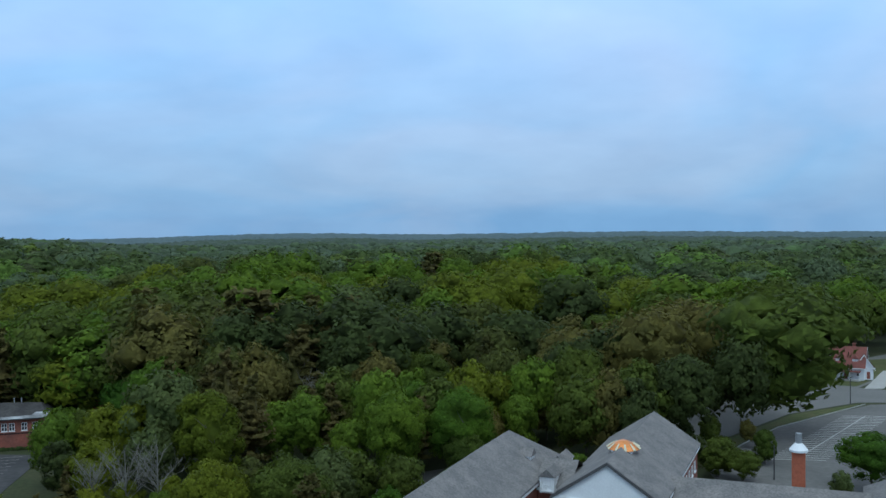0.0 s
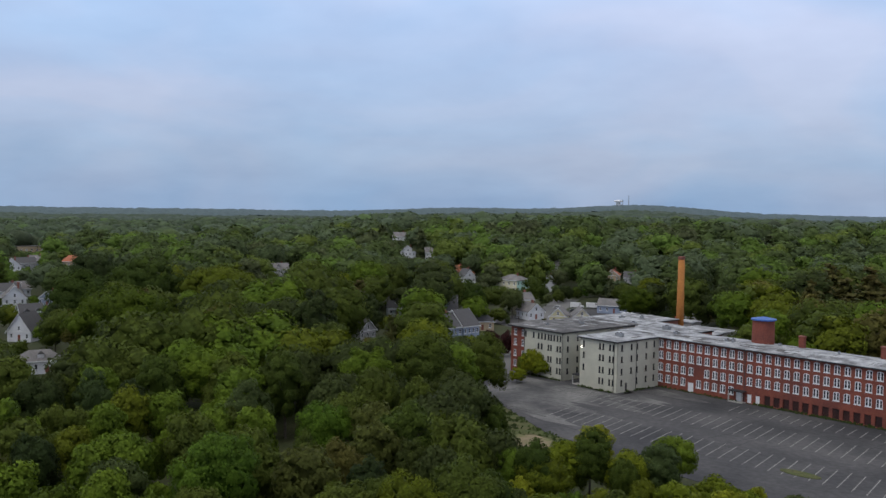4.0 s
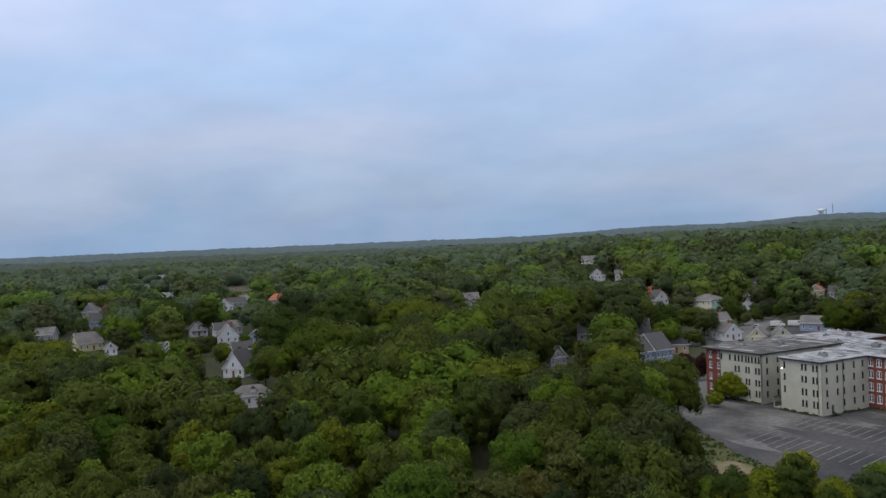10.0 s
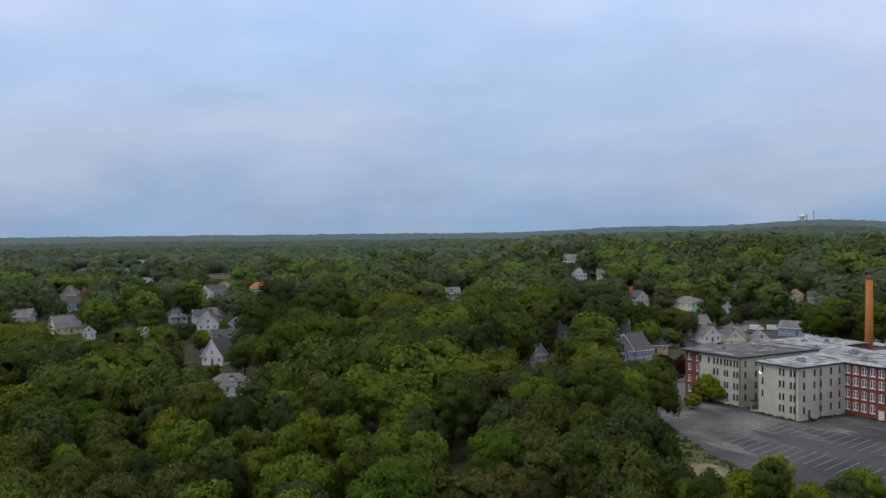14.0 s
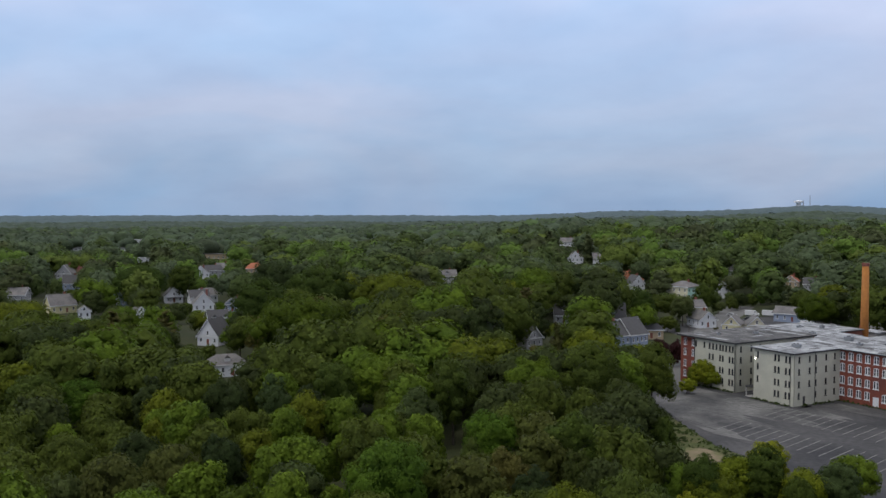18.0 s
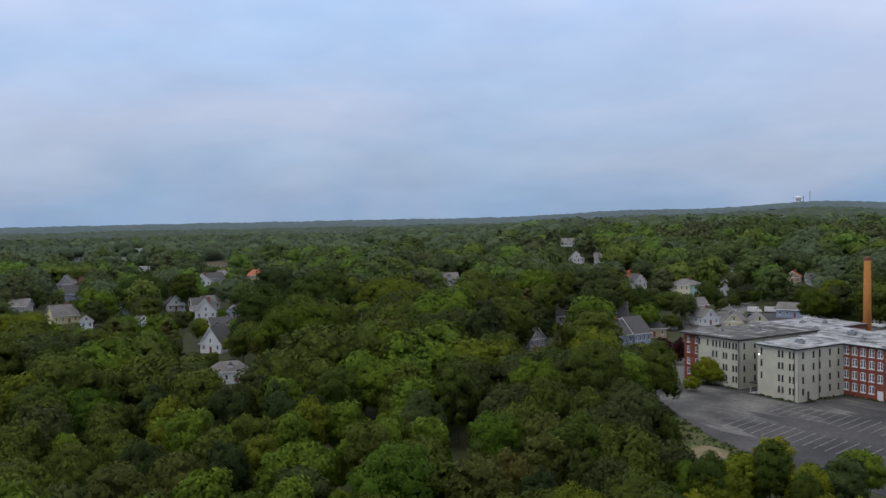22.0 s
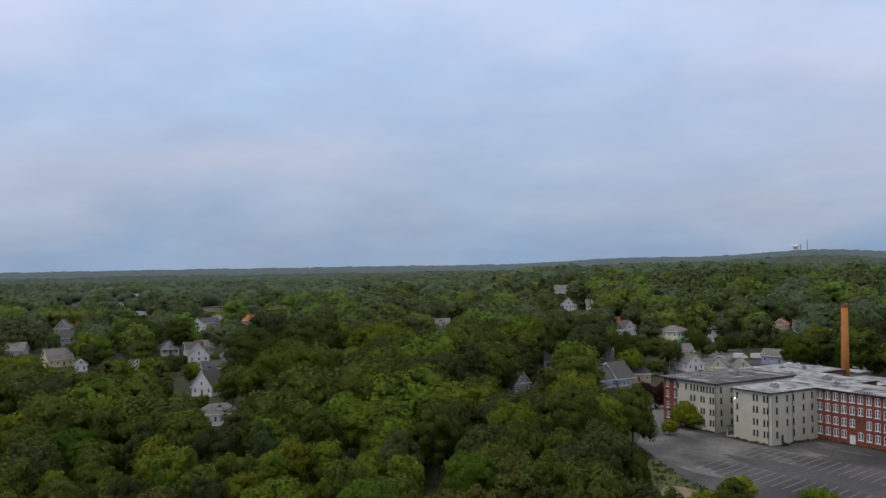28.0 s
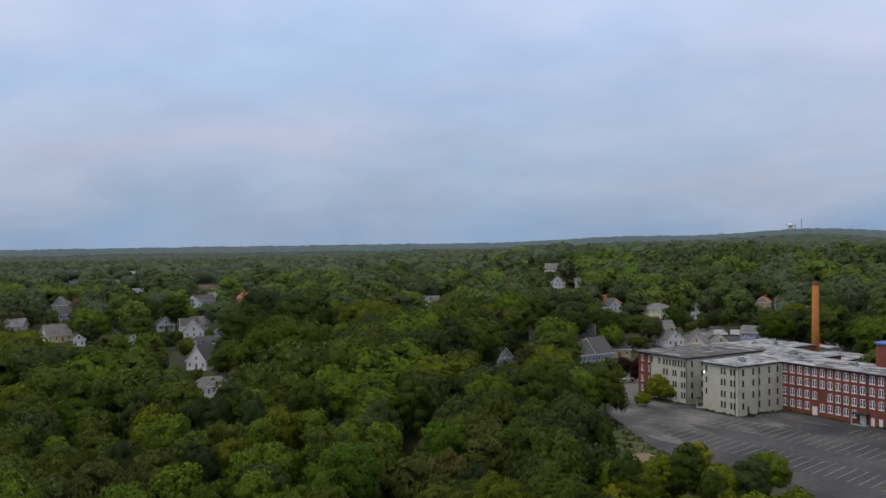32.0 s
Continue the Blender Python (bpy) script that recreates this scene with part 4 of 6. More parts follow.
def arched_window(w, h, bar=0.15, post=0.30, rise=0.22):
    """Paired sashes under a low brick arch: white frame, with brick filling the corners above the arch."""
    s = Shape()
    s.box(-w / 2, -w / 2 + bar, 0.03, 0.14, 0, h - rise).box(w / 2 - bar, w / 2, 0.03, 0.14, 0, h - rise)
    s.box(-post / 2, post / 2, 0.03, 0.14, bar, h - bar).box(-w / 2 + bar, w / 2 - bar, 0.03, 0.14, 0, bar)
    s.box(-w / 2 + bar, w / 2 - bar, 0.06, 0.13, h * 0.48, h * 0.48 + 0.06)
    n = 6
    for k in range(n):
        a, b = -w / 2 + w * k / n, -w / 2 + w * (k + 1) / n
        top = [h - rise * (2 * x / w) ** 2 for x in (a, b)]
        for lo, hi, y0, y1, slot in (([t - 0.19 for t in top], [t - 0.02 for t in top], 0.03, 0.14, 0), (top, [h, h + 0.002], 0.004, 0.2, 1)):
            s.add([(a, y0, lo[0]), (b, y0, lo[1]), (b, y1, lo[1]), (a, y1, lo[0]), (a, y0, hi[0]), (b, y0, hi[1]), (b, y1, hi[1]), (a, y1, hi[0])],
                  [(0, 3, 2, 1), (4, 5, 6, 7), (0, 1, 5, 4), (1, 2, 6, 5), (2, 3, 7, 6), (3, 0, 4, 7)], slot)
    s.box(-w / 2 - 0.1, w / 2 + 0.1, -0.1, 0.13, -0.16, -0.004)
    return s.mesh("window_frame", [WHITE, BRICK])


H = 13.6
mill = thing("mill_building", MF, "long four-storey red brick mill with rows of white windows", "factory")
MW, MWP = arched_window(1.55, 2.15), pane_mesh(1.50, 2.0)
cols = [0.9 + 2.48 * k for k in range(11)] + [28.5 + 2.57 * k for k in range(18)]
rows = [2.6, 5.75, 9.05, 12.15]
skip = {(i, 0) for i in range(11, 29)} | {(4, 0), (10, 0), (5, 1)}
dark = [(c - 0.85, c + 0.85, 0.25, 2.75) for c in cols[13:27]]
doors = [(cols[4] - 0.9, cols[4] + 0.9, 0.1, 2.6), (cols[10] - 1.0, cols[10] + 1.0, 0.1, 2.4), (cols[11] - 0.5, cols[11] + 0.7, 0.1, 2.3), (cols[12] - 0.7, cols[12] + 0.5, 0.1, 2.3)]
facade(mill, 0, 0, 73.8, H, 0, cols, rows, (1.55, 2.15), BRICK, MW, MWP, skip, extra=dark + doors)
facade(mill, 73.8, 0.004, 14.8, H, 90, [2.6, 5.4, 11.0], [2.6, 5.75, 9.05, 12.15], (1.1, 1.9), BRICK, window_frame(1.1, 1.9, 0.12), pane_mesh(1.06, 1.86))
part("wall", wall_plate(73.8, H, 0.5, [], "wall", BRICK), mill, m=pose(73.8, 15.1, 0, 0, 0, 180))
dw = Shape().box(-0.84, 0.84, 0.30, 0.34, 0, 2.49).box(-0.08, 0.08, 0.26, 0.298, 0, 2.49).box(-0.84, 0.84, 0.262, 0.296, 1.7, 1.82).mesh("boarded_opening", BOARDED)
for a, b, z0, z1 in dark:
    part("boarded_opening", dw, mill, "dark boarded ground-floor opening", pose((a + b) / 2, 0, z0))
for a, b, z0, z1 in doors:
    part("door", Shape().box(a + 0.01, b - 0.01, 0.12, 0.2, z0, z1).box(a + 0.12, b - 0.12, 0.10, 0.12, z0 + 0.15, z1 - 0.15).mesh("door", WHITE), mill, "white painted door")
part("eave", Shape().box(-0.2, 74.4, -0.7, 15.6, H, H + 0.32).mesh("eave", EAVE), mill, "dark overhanging eaves")
roof = Shape().add([(-0.3, -0.75, H + 0.324), (74.5, -0.75, H + 0.324), (74.5, 15.7, H + 0.324), (-0.3, 15.7, H + 0.324), (-0.3, 7.5, H + 0.85), (74.5, 7.5, H + 0.85)],
                   [(0, 1, 5, 4), (4, 5, 2, 3), (1, 2, 5), (0, 4, 3), (3, 2, 1, 0)])
part("roof", roof.mesh("roof", ROOF_PALE), mill, "pale patched membrane roof")

block_a = thing("mill_wing", MF @ Matrix.Translation((-0.42, 0, 0)) @ Matrix.Diagonal((0.867, 0.99, 1, 1)), "cream-painted four-storey brick wing with small dark windows", "factory")
AW, AWP = window_frame(0.72, 1.6, 0.06, 0, 1, mats=EAVE), pane_mesh(0.69, 1.56)
facade(block_a, -14.4, -18.4, 15.0, H, 0, [1.5, 8.1, 9.4, 12.1, 13.4], [2.7, 5.7, 9.0, 12.1], (0.72, 1.6), CREAM, AW, AWP, {(0, 0)})
facade(block_a, 0.6, -18.396, 18.38, H, 90, [2.0, 6.1, 8.6, 12.7, 16.2], [2.7, 5.7, 9.0, 12.1], (0.72, 1.6), CREAM, AW, AWP, {(1, 0)},
       extra=[(3.6, 4.6, 0.1, 2.5)])
part("door", Shape().box(3.62, 4.58, 0.15, 0.25, 0.1, 2.5).mesh("door", DARKMETAL), block_a, "dark door", pose(0.6, -18.396, 0, 0, 0, 90))
facade(block_a, -14.4, 4, 22.38, H, -90, [2.5, 6, 15, 18], [2.7, 5.7, 9.0, 12.1], (0.72, 1.6), CREAM, AW, AWP)
part("eave", Shape().box(-15.1, 1.2, -19.1, 4, H, H + 0.3).mesh("eave", EAVE), block_a, "dark overhanging eaves")
part("roof", Shape().box(-15.15, 1.25, -19.15, 4, H + 0.304, H + 0.45).mesh("roof", ROOF_PALE), block_a, "pale membrane roof")

block_b = thing("mill_wing", MF @ Matrix.Translation((-2.24, 0, 0)) @ Matrix.Diagonal((0.913, 1.0, 1, 1)), "cream-painted four-storey wing with a red brick end", "factory")
topcols = [0.7, 4.2, 6.4, 7.8, 9.2, 10.7, 11.8, 13.1, 14.5, 15.7]
facade(block_b, -36.7, -17.0, 16.7, H, 0, topcols, [12.0], (0.72, 1.6), CREAM, AW, AWP, name="wall",
       extra=[(c - 0.36, c + 0.36, z - 0.8, z + 0.8) for c in (6.4, 7.8, 10.7, 11.8, 14.5, 15.7) for z in (2.7, 5.7, 9.0)])
for c in (6.4, 7.8, 10.7, 11.8, 14.5, 15.7):
    for z in (2.7, 5.7, 9.0):
        part("pane", AWP, part("window", AW, block_b, m=pose(-36.7 + c, -17.0, z - 0.8)))
facade(block_b, -20.0, -16.996, 33, H, 90, [2.2, 6.4, 10], [2.7, 5.7, 9.0, 12.0], (0.72, 1.6), CREAM, AW, AWP)
RW, RWP = window_frame(1.3, 1.9, 0.12, 1, 1), pane_mesh(1.26, 1.86)
facade(block_b, -43.0, -16.6, 6.28, H, 0, [1.9, 5.4], [2.7, 5.7, 9.0, 12.0], (1.3, 1.9), BRICK, RW, RWP)
facade(block_b, -43.0, 16, 32.58, H, -90, [3 + 3.2 * k for k in range(9)], [2.7, 5.7, 9.0, 12.0], (1.3, 1.9), BRICK, RW, RWP)
part("wall", wall_plate(23.0, H, 0.5, [], "wall", BRICK), block_b, m=pose(-20.0, 16, 0, 0, 0, 180))
part("eave", Shape().box(-43.8, -19.3, -17.7, 16.4, H, H + 0.3).mesh("eave", EAVE), block_b, "dark overhanging eaves")
part("roof", Shape().box(-43.85, -19.25, -17.75, 16.45, H + 0.304, H + 0.45).mesh("roof", ROOF_DARK), block_b, "dark patched gravel roof")


def roof_patches(owner, x0, x1, y0, y1, height, seed, count, pale=0.5):
    """Strips of newer and older felt laid over a flat roof, each a thin sheet of its own."""
    r = random.Random(seed)
    for k in range(count):
        along = r.random() < 0.7
        long, wide = r.uniform(3.0, 9.0), r.uniform(0.5, 1.6)
        a, b = (long, wide) if along else (wide, long * 0.6)
        a, b = min(a, (x1 - x0) * 0.5), min(b, (y1 - y0) * 0.5)
        x, y, z = r.uniform(x0 + 0.3, x1 - a - 0.3), r.uniform(y0 + 0.3, y1 - b - 0.3), 0.006 + 0.004 * k
        corners = [(x, y), (x + a, y), (x + a, y + b), (x, y + b)]
        s = Shape().add([(u, v, height(u, v) + z - 0.005) for u, v in corners] + [(u, v, height(u, v) + z) for u, v in corners],
                        [(3, 2, 1, 0), (4, 5, 6, 7), (0, 1, 5, 4), (1, 2, 6, 5), (2, 3, 7, 6), (3, 0, 4, 7)])
        light = r.random() < pale
        part("roof_patch", s.mesh("roof_patch", FELT_PALE if light else FELT_DARK), owner, "pale felt patch" if light else "dark felt patch")


FELT_PALE = material("pale_roof_felt", (0.42, 0.43, 0.44), 0.85, 0.22, 0.5, 2.2, second=(0.26, 0.265, 0.27))
FELT_DARK = material("dark_roof_felt", (0.075, 0.073, 0.073), 0.9, 0.3, 0.6, 2.5, second=(0.13, 0.127, 0.125))
roof_patches(mill, 0, 74, -0.5, 7.3, lambda u, v: H + 0.324 + 0.526 * (v + 0.75) / 8.25, 3, 34, 0.45)
roof_patches(block_a, -15.0, 1.1, -19.0, 3.9, lambda u, v: H + 0.45, 4, 22, 0.4)
roof_patches(block_b, -43.6, -19.4, -17.6, 16.3, lambda u, v: H + 0.45, 5, 44, 0.36)


def plain_block(label, x0, x1, y0, y1, h, wall_mat, roof_mat):
    ob = thing("mill_shed", MF, label, "factory")
    part("wall", Shape().box(x0, x1, y0, y1, 0, h).mesh("wall", wall_mat), ob)
    part("eave", Shape().box(x0 - 0.4, x1 + 0.4, y0 - 0.4, y1 + 0.4, h, h + 0.25).mesh("eave", EAVE), ob)
    part("roof", Shape().box(x0 - 0.45, x1 + 0.45, y0 - 0.45, y1 + 0.45, h + 0.254, h + 0.4).mesh("roof", roof_mat), ob)
    roof_patches(ob, x0, x1, y0, y1, lambda u, v: h + 0.4, int(7 * h + x0), 14, 0.45)
    return ob


plain_block("pale flat-roofed connecting wing of the mill", -17.2, -0.6, 4.5, 27, H - 0.4, BRICK, ROOF_PALE)
plain_block("pale flat-roofed rear wing of the mill", -38.6, -17.8, 15.6, 34, H - 1.2, BRICK, ROOF_PALE)
plain_block("flat-roofed rear factory shed with dark eaves", -58, -36, 36, 60, 10.5, BRICK_OLD, ROOF_PALE)
plain_block("low flat-roofed rear shed", -34, -12, 30, 50, 9.0, BRICK_OLD, ROOF_PALE)

stack = thing("smoke_stack", pose(-125.4, 321.5, 0), "tall tapering round tan brick mill chimney stack", "chimney")
sh = Shape().tube((0, 0, 0), (0, 0, 32.0), 1.45, 1.09, 24)
part("shaft", sh.mesh("shaft", STACK, True), stack)
part("collar", Shape().tube((0, 0, 31.6), (0, 0, 32.7), 1.20, 1.24, 20).mesh("collar", BRICK_OLD), stack, "darker corbelled brick collar")

tank = thing("tank_house", MF @ pose(24.9, 12.0, 0), "round red brick tower with a blue lid on the mill roof", "tower")
part("drum", Shape().tube((0, 0, H + 0.4), (0, 0, 20.4), 2.95, 2.85, 20).mesh("drum", BRICK), tank)
part("lid", Shape().tube((0, 0, 20.4), (0, 0, 20.75), 3.3, 3.3, 20).tube((0, 0, 20.752), (0, 0, 21.3), 3.25, 0.4, 20).mesh("lid", BLUE), tank, "blue metal lid")
for x, y in ((34.8, 14.4), (56.4, 14.2)):
    ch = thing("roof_chimney", MF @ pose(x, y, H + 0.3), "square red brick chimney at the mill's rear eaves", "chimney", "chimneys on the mill")
    part("shaft", Shape().box(-0.7, 0.7, -0.6, 0.6, 0, 2.9).mesh("shaft", BRICK), ch)
    part("cap", Shape().box(-0.85, 0.85, -0.75, 0.75, 2.9, 3.2).mesh("cap", BRICK_OLD), ch)

box_house = thing("brick_building", MF @ pose(85.3, -6, 0, 0, 0, 10), "two-storey red brick building with a broad dark roof", "building")
facade(box_house, 0, 0, 16.5, 6.3, 0, [1.6, 4.2, 5.7, 8.4, 9.9, 12.4, 14.6], [4.7], (1.15, 1.7), BRICK_OLD, window_frame(1.15, 1.7, 0.1, 1, 1), pane_mesh(1.1, 1.66))
part("wall", Shape().box(0, 0.4, 0.51, 17, 0, 6.3).box(16.1, 16.5, 0.51, 17, 0, 6.3).box(0.41, 16.09, 16.6, 17, 0, 6.3).mesh("wall", BRICK_OLD), box_house)
part("roof", Shape().add([(-0.8, -0.8, 6.3), (17.3, -0.8, 6.3), (17.3, 17.8, 6.3), (-0.8, 17.8, 6.3), (-0.8, -0.8, 6.5), (17.3, -0.8, 6.5), (17.3, 17.8, 6.5), (-0.8, 17.8, 6.5), (3, 8.5, 8.9), (15, 8.5, 8.3)],
                         [(3, 2, 1, 0), (0, 1, 5, 4), (1, 2, 6, 5), (2, 3, 7, 6), (3, 0, 4, 7), (4, 5, 9, 8), (5, 6, 9), (6, 7, 8, 9), (7, 4, 8)]).mesh("roof", TARRED), box_house)
part("roof_edge", Shape().add([(7.5, -0.86, 6.52), (17.36, -0.86, 6.52), (17.36, 2.6, 7.0), (14.6, 2.6, 7.15), (13.8, 0.5, 6.92), (7.5, 0.2, 6.84),
                               (7.5, -0.86, 6.58), (17.36, -0.86, 6.58), (17.36, 2.6, 7.12), (14.6, 2.6, 7.27), (13.8, 0.5, 6.98), (7.5, 0.2, 6.90)],
                              [(5, 4, 3, 2, 1, 0), (6, 7, 8, 9, 10, 11)] + [(n, (n + 1) % 6, 6 + (n + 1) % 6, 6 + n) for n in range(6)]).mesh("roof_edge", ROOF_PALE), box_house, "pale metal flashing along the roof's corner")
for x in (9.5, 11.0):
    part("vent_pipe", Shape().tube((x, 8.5, 8.3), (x, 8.5, 9.6), 0.14, 0.14, 8).mesh("vent_pipe", METAL), box_house, "grey roof vent pipe")
part("string_course", Shape().box(0.02, 16.48, -0.04, -0.002, 3.1, 3.4).mesh("string_course", BOARDED), box_house, "dark band of brick between floors")


# ---- houses ----
FRAME_S, PANE_S = window_frame(0.95, 1.5, 0.11, 0, 1), pane_mesh(0.92, 1.46)
FRAME_L, PANE_L = window_frame(1.5, 1.6, 0.12, 1, 1), pane_mesh(1.46, 1.56)


def roof_shape(w, d, eave, top, kind, over=0.45, thick=0.22):
    """Roof slab over a plan w by d, front at y=0: ridge along x or y, or hipped."""
    x0, x1, y0, y1 = -w / 2 - over, w / 2 + over, -over, d + over
    if kind == "y":
        low = [(x0, y0, eave), (x1, y0, eave), (x1, y1, eave), (x0, y1, eave)]
        ridge = [(0, y0, top), (0, y1, top)]
        faces = [(0, 4, 5, 3), (1, 2, 5, 4)]
    elif kind == "x":
        low = [(x0, y0, eave), (x1, y0, eave), (x1, y1, eave), (x0, y1, eave)]
        ridge = [(x0, d / 2, top), (x1, d / 2, top)]
        faces = [(0, 1, 5, 4), (2, 3, 4, 5)]
    else:
        k = min(w, d) / 2 * 0.85
        low = [(x0, y0, eave), (x1, y0, eave), (x1, y1, eave), (x0, y1, eave)]
        ridge = [(x0 + k, d / 2, top), (x1 - k, d / 2, top)] if w >= d else [(0, y0 + k, top), (0, y1 - k, top)]
        faces = [(0, 1, 5, 4), (1, 2, 5), (2, 3, 4, 5), (3, 0, 4)] if w >= d else [(0, 1, 4), (1, 2, 5, 4), (2, 3, 5), (3, 0, 4, 5)]
    s = Shape()
    up = [(x, y, z + thick) for x, y, z in low + ridge]
    s.add(up, faces)
    s.add(low + ridge, [f[::-1] for f in faces])
    s.add(low + up[:4], [(0, 1, 5, 4), (1, 2, 6, 5), (2, 3, 7, 6), (3, 0, 4, 7)])
    return s


def house(x, y, turn, w, d, floors, siding, roof, kind, label, rise=0.42, porch=False, chimney=True, dormers=0, trim=True, cols=None, side=None):
    """A clapboard house: walls with windows let in, gables, roof, chimney, porch and dormers."""
    ob = thing("house", pose(x, y, hill(x, y), 0, 0, turn), label, "house")
    eave = 0.6 + 2.9 * floors
    top = eave + rise * (w if kind == "y" else d if kind == "x" else min(w, d)) * 0.95
    n = cols or max(2, round(w / 3.0))
    rows_ = [0.6 + 2.9 * k + 1.5 for k in range(floors)]
    xs = [w * (k + 0.5) / n for k in range(n)]
    wall = SIDING[siding]
    nd = max(2, round(d / 3.5))
    ys = [d * (k + 0.5) / nd for k in range(nd)]
    mid = n // 2
    door = (xs[mid] - 0.5, xs[mid] + 0.5, 0.35, 2.5)
    facade(ob, -w / 2, 0, w, eave, 0, xs, rows_, (0.95, 1.5), wall, FRAME_S, PANE_S, {(mid, 0)}, thick=0.25, extra=[door])
    part("door", Shape().box(door[0] - w / 2 + 0.02, door[1] - w / 2 - 0.02, 0.08, 0.14, 0.36, 2.48).mesh("door", BRICK_OLD), ob, "painted front door")
    sw = SIDING[side] if side else wall
    facade(ob, w / 2, 0.004, d - 0.008, eave, 90, ys, rows_, (0.95, 1.5), sw, FRAME_S, PANE_S, thick=0.25)
    facade(ob, -w / 2, d - 0.004, d - 0.008, eave, -90, ys, rows_, (0.95, 1.5), sw, FRAME_S, PANE_S, thick=0.25)
    part("wall", wall_plate(w, eave, 0.25, [], "wall", wall), ob, m=pose(w / 2, d, 0, 0, 0, 180))
    if kind == "y":
        for yy, f in ((0.02, 1), (d - 0.27, -1)):
            g = Shape().add([(-w / 2, yy, eave), (w / 2, yy, eave), (0, yy, top), (-w / 2, yy + 0.25, eave), (w / 2, yy + 0.25, eave), (0, yy + 0.25, top)],
                            [(0, 1, 2), (5, 4, 3), (0, 3, 4, 1), (1, 4, 5, 2), (2, 5, 3, 0)])
            part("gable", g.mesh("gable", wall), ob)
        f = part("window", FRAME_S, ob, "attic window", pose(0, -0.10, eave + 0.5))
        part("pane", PANE_S, f)
    elif kind == "x":
        for xx in (-w / 2 + 0.02, w / 2 - 0.27):
            g = Shape().add([(xx, 0, eave), (xx, d, eave), (xx, d / 2, top), (xx + 0.25, 0, eave), (xx + 0.25, d, eave), (xx + 0.25, d / 2, top)],
                            [(0, 2, 1), (3, 4, 5), (0, 1, 4, 3), (1, 2, 5, 4), (2, 0, 3, 5)])
            part("gable", g.mesh("gable", sw), ob)
    part("roof", roof_shape(w, d, eave, top, kind).mesh("roof", roof), ob)
    if trim:
        part("fascia", Shape().box(-w / 2 - 0.46, w / 2 + 0.46, -0.50, -0.454, eave - 0.04, eave + 0.24).mesh("fascia", WHITE), ob, "white fascia board")
    if trim and kind != "hip":
        for side_end in (-1, 1):
            span, deep = (w, d) if kind == "y" else (d, w)
            rise_angle = math.atan2(top - eave, span / 2)
            end = -0.50 if side_end < 0 else deep + 0.46
            for slope in (-1, 1):
                over = span / 2 + 0.45
                low = eave - 0.45 * math.tan(rise_angle)
                a, b = (slope * over, low), (0, top)
                q = [(a[0], a[1] - 0.12), (b[0], b[1] - 0.12), (b[0], b[1] + 0.26), (a[0], a[1] + 0.26)]
                if kind == "y":
                    v8 = [(u, end, z) for u, z in q] + [(u, end + 0.04, z) for u, z in q]
                else:
                    v8 = [(end - w / 2, u + d / 2, z) for u, z in q] + [(end - w / 2 + 0.04, u + d / 2, z) for u, z in q]
                part("rake_board", Shape().add(v8, [(0, 1, 2, 3), (7, 6, 5, 4), (0, 4, 5, 1), (1, 5, 6, 2), (2, 6, 7, 3), (3, 7, 4, 0)]).mesh("rake_board", WHITE), ob)
    if chimney:
        cx, cy = (w * 0.18, d * 0.55)
        part("chimney", Shape().box(cx - 0.4, cx + 0.4, cy - 0.4, cy + 0.4, eave, top + 1.0).box(cx - 0.5, cx + 0.5, cy - 0.5, cy + 0.5, top + 1.0, top + 1.15).mesh("chimney", BRICK_OLD), ob, "brick chimney")
    if porch:
        p = Shape().box(-w * 0.42, w * 0.42, -2.4, -0.02, 2.75, 2.95)
        part("porch_roof", p.mesh("porch_roof", roof), ob)
        part("porch_floor", Shape().box(-w * 0.42, w * 0.42, -2.4, -0.02, 0.0, 0.4).mesh("porch_floor", CONCRETE), ob)
        post = Shape().box(-0.09, 0.09, -0.09, 0.09, 0.4, 2.75).mesh("post", WHITE)
        for k in range(4):
            part("post", post, ob, m=pose(-w * 0.40 + w * 0.80 * k / 3, -2.25, 0))
    for k in range(dormers):
        cx = -w / 2 + w * (k + 0.5) / dormers
        z = eave + (top - eave) * 0.22
        yy = d * 0.12
        dm = Shape().box(cx - 0.85, cx + 0.85, yy, d * 0.42, z, z + 1.5)
        dm.add([(cx - 0.85, yy, z + 1.5), (cx + 0.85, yy, z + 1.5), (cx, yy, z + 2.3)], [(0, 1, 2)])
        dorm = part("dormer", dm.mesh("dormer", wall), ob)
        dr = Shape().add([(cx - 1.05, yy - 0.2, z + 1.42), (cx, yy - 0.2, z + 2.42), (cx + 1.05, yy - 0.2, z + 1.42), (cx - 1.05, d * 0.48, z + 1.42), (cx, d * 0.48, z + 2.42), (cx + 1.05, d * 0.48, z + 1.42)],
                         [(0, 1, 4, 3), (1, 2, 5, 4), (0, 2, 1)])
        part("dormer_roof", dr.mesh("dormer_roof", roof), dorm)
        f = part("window", FRAME_S, dorm, m=pose(cx, yy - 0.14, z + 0.05) @ Matrix.Diagonal((0.9, 1, 0.85, 1)))
    return ob


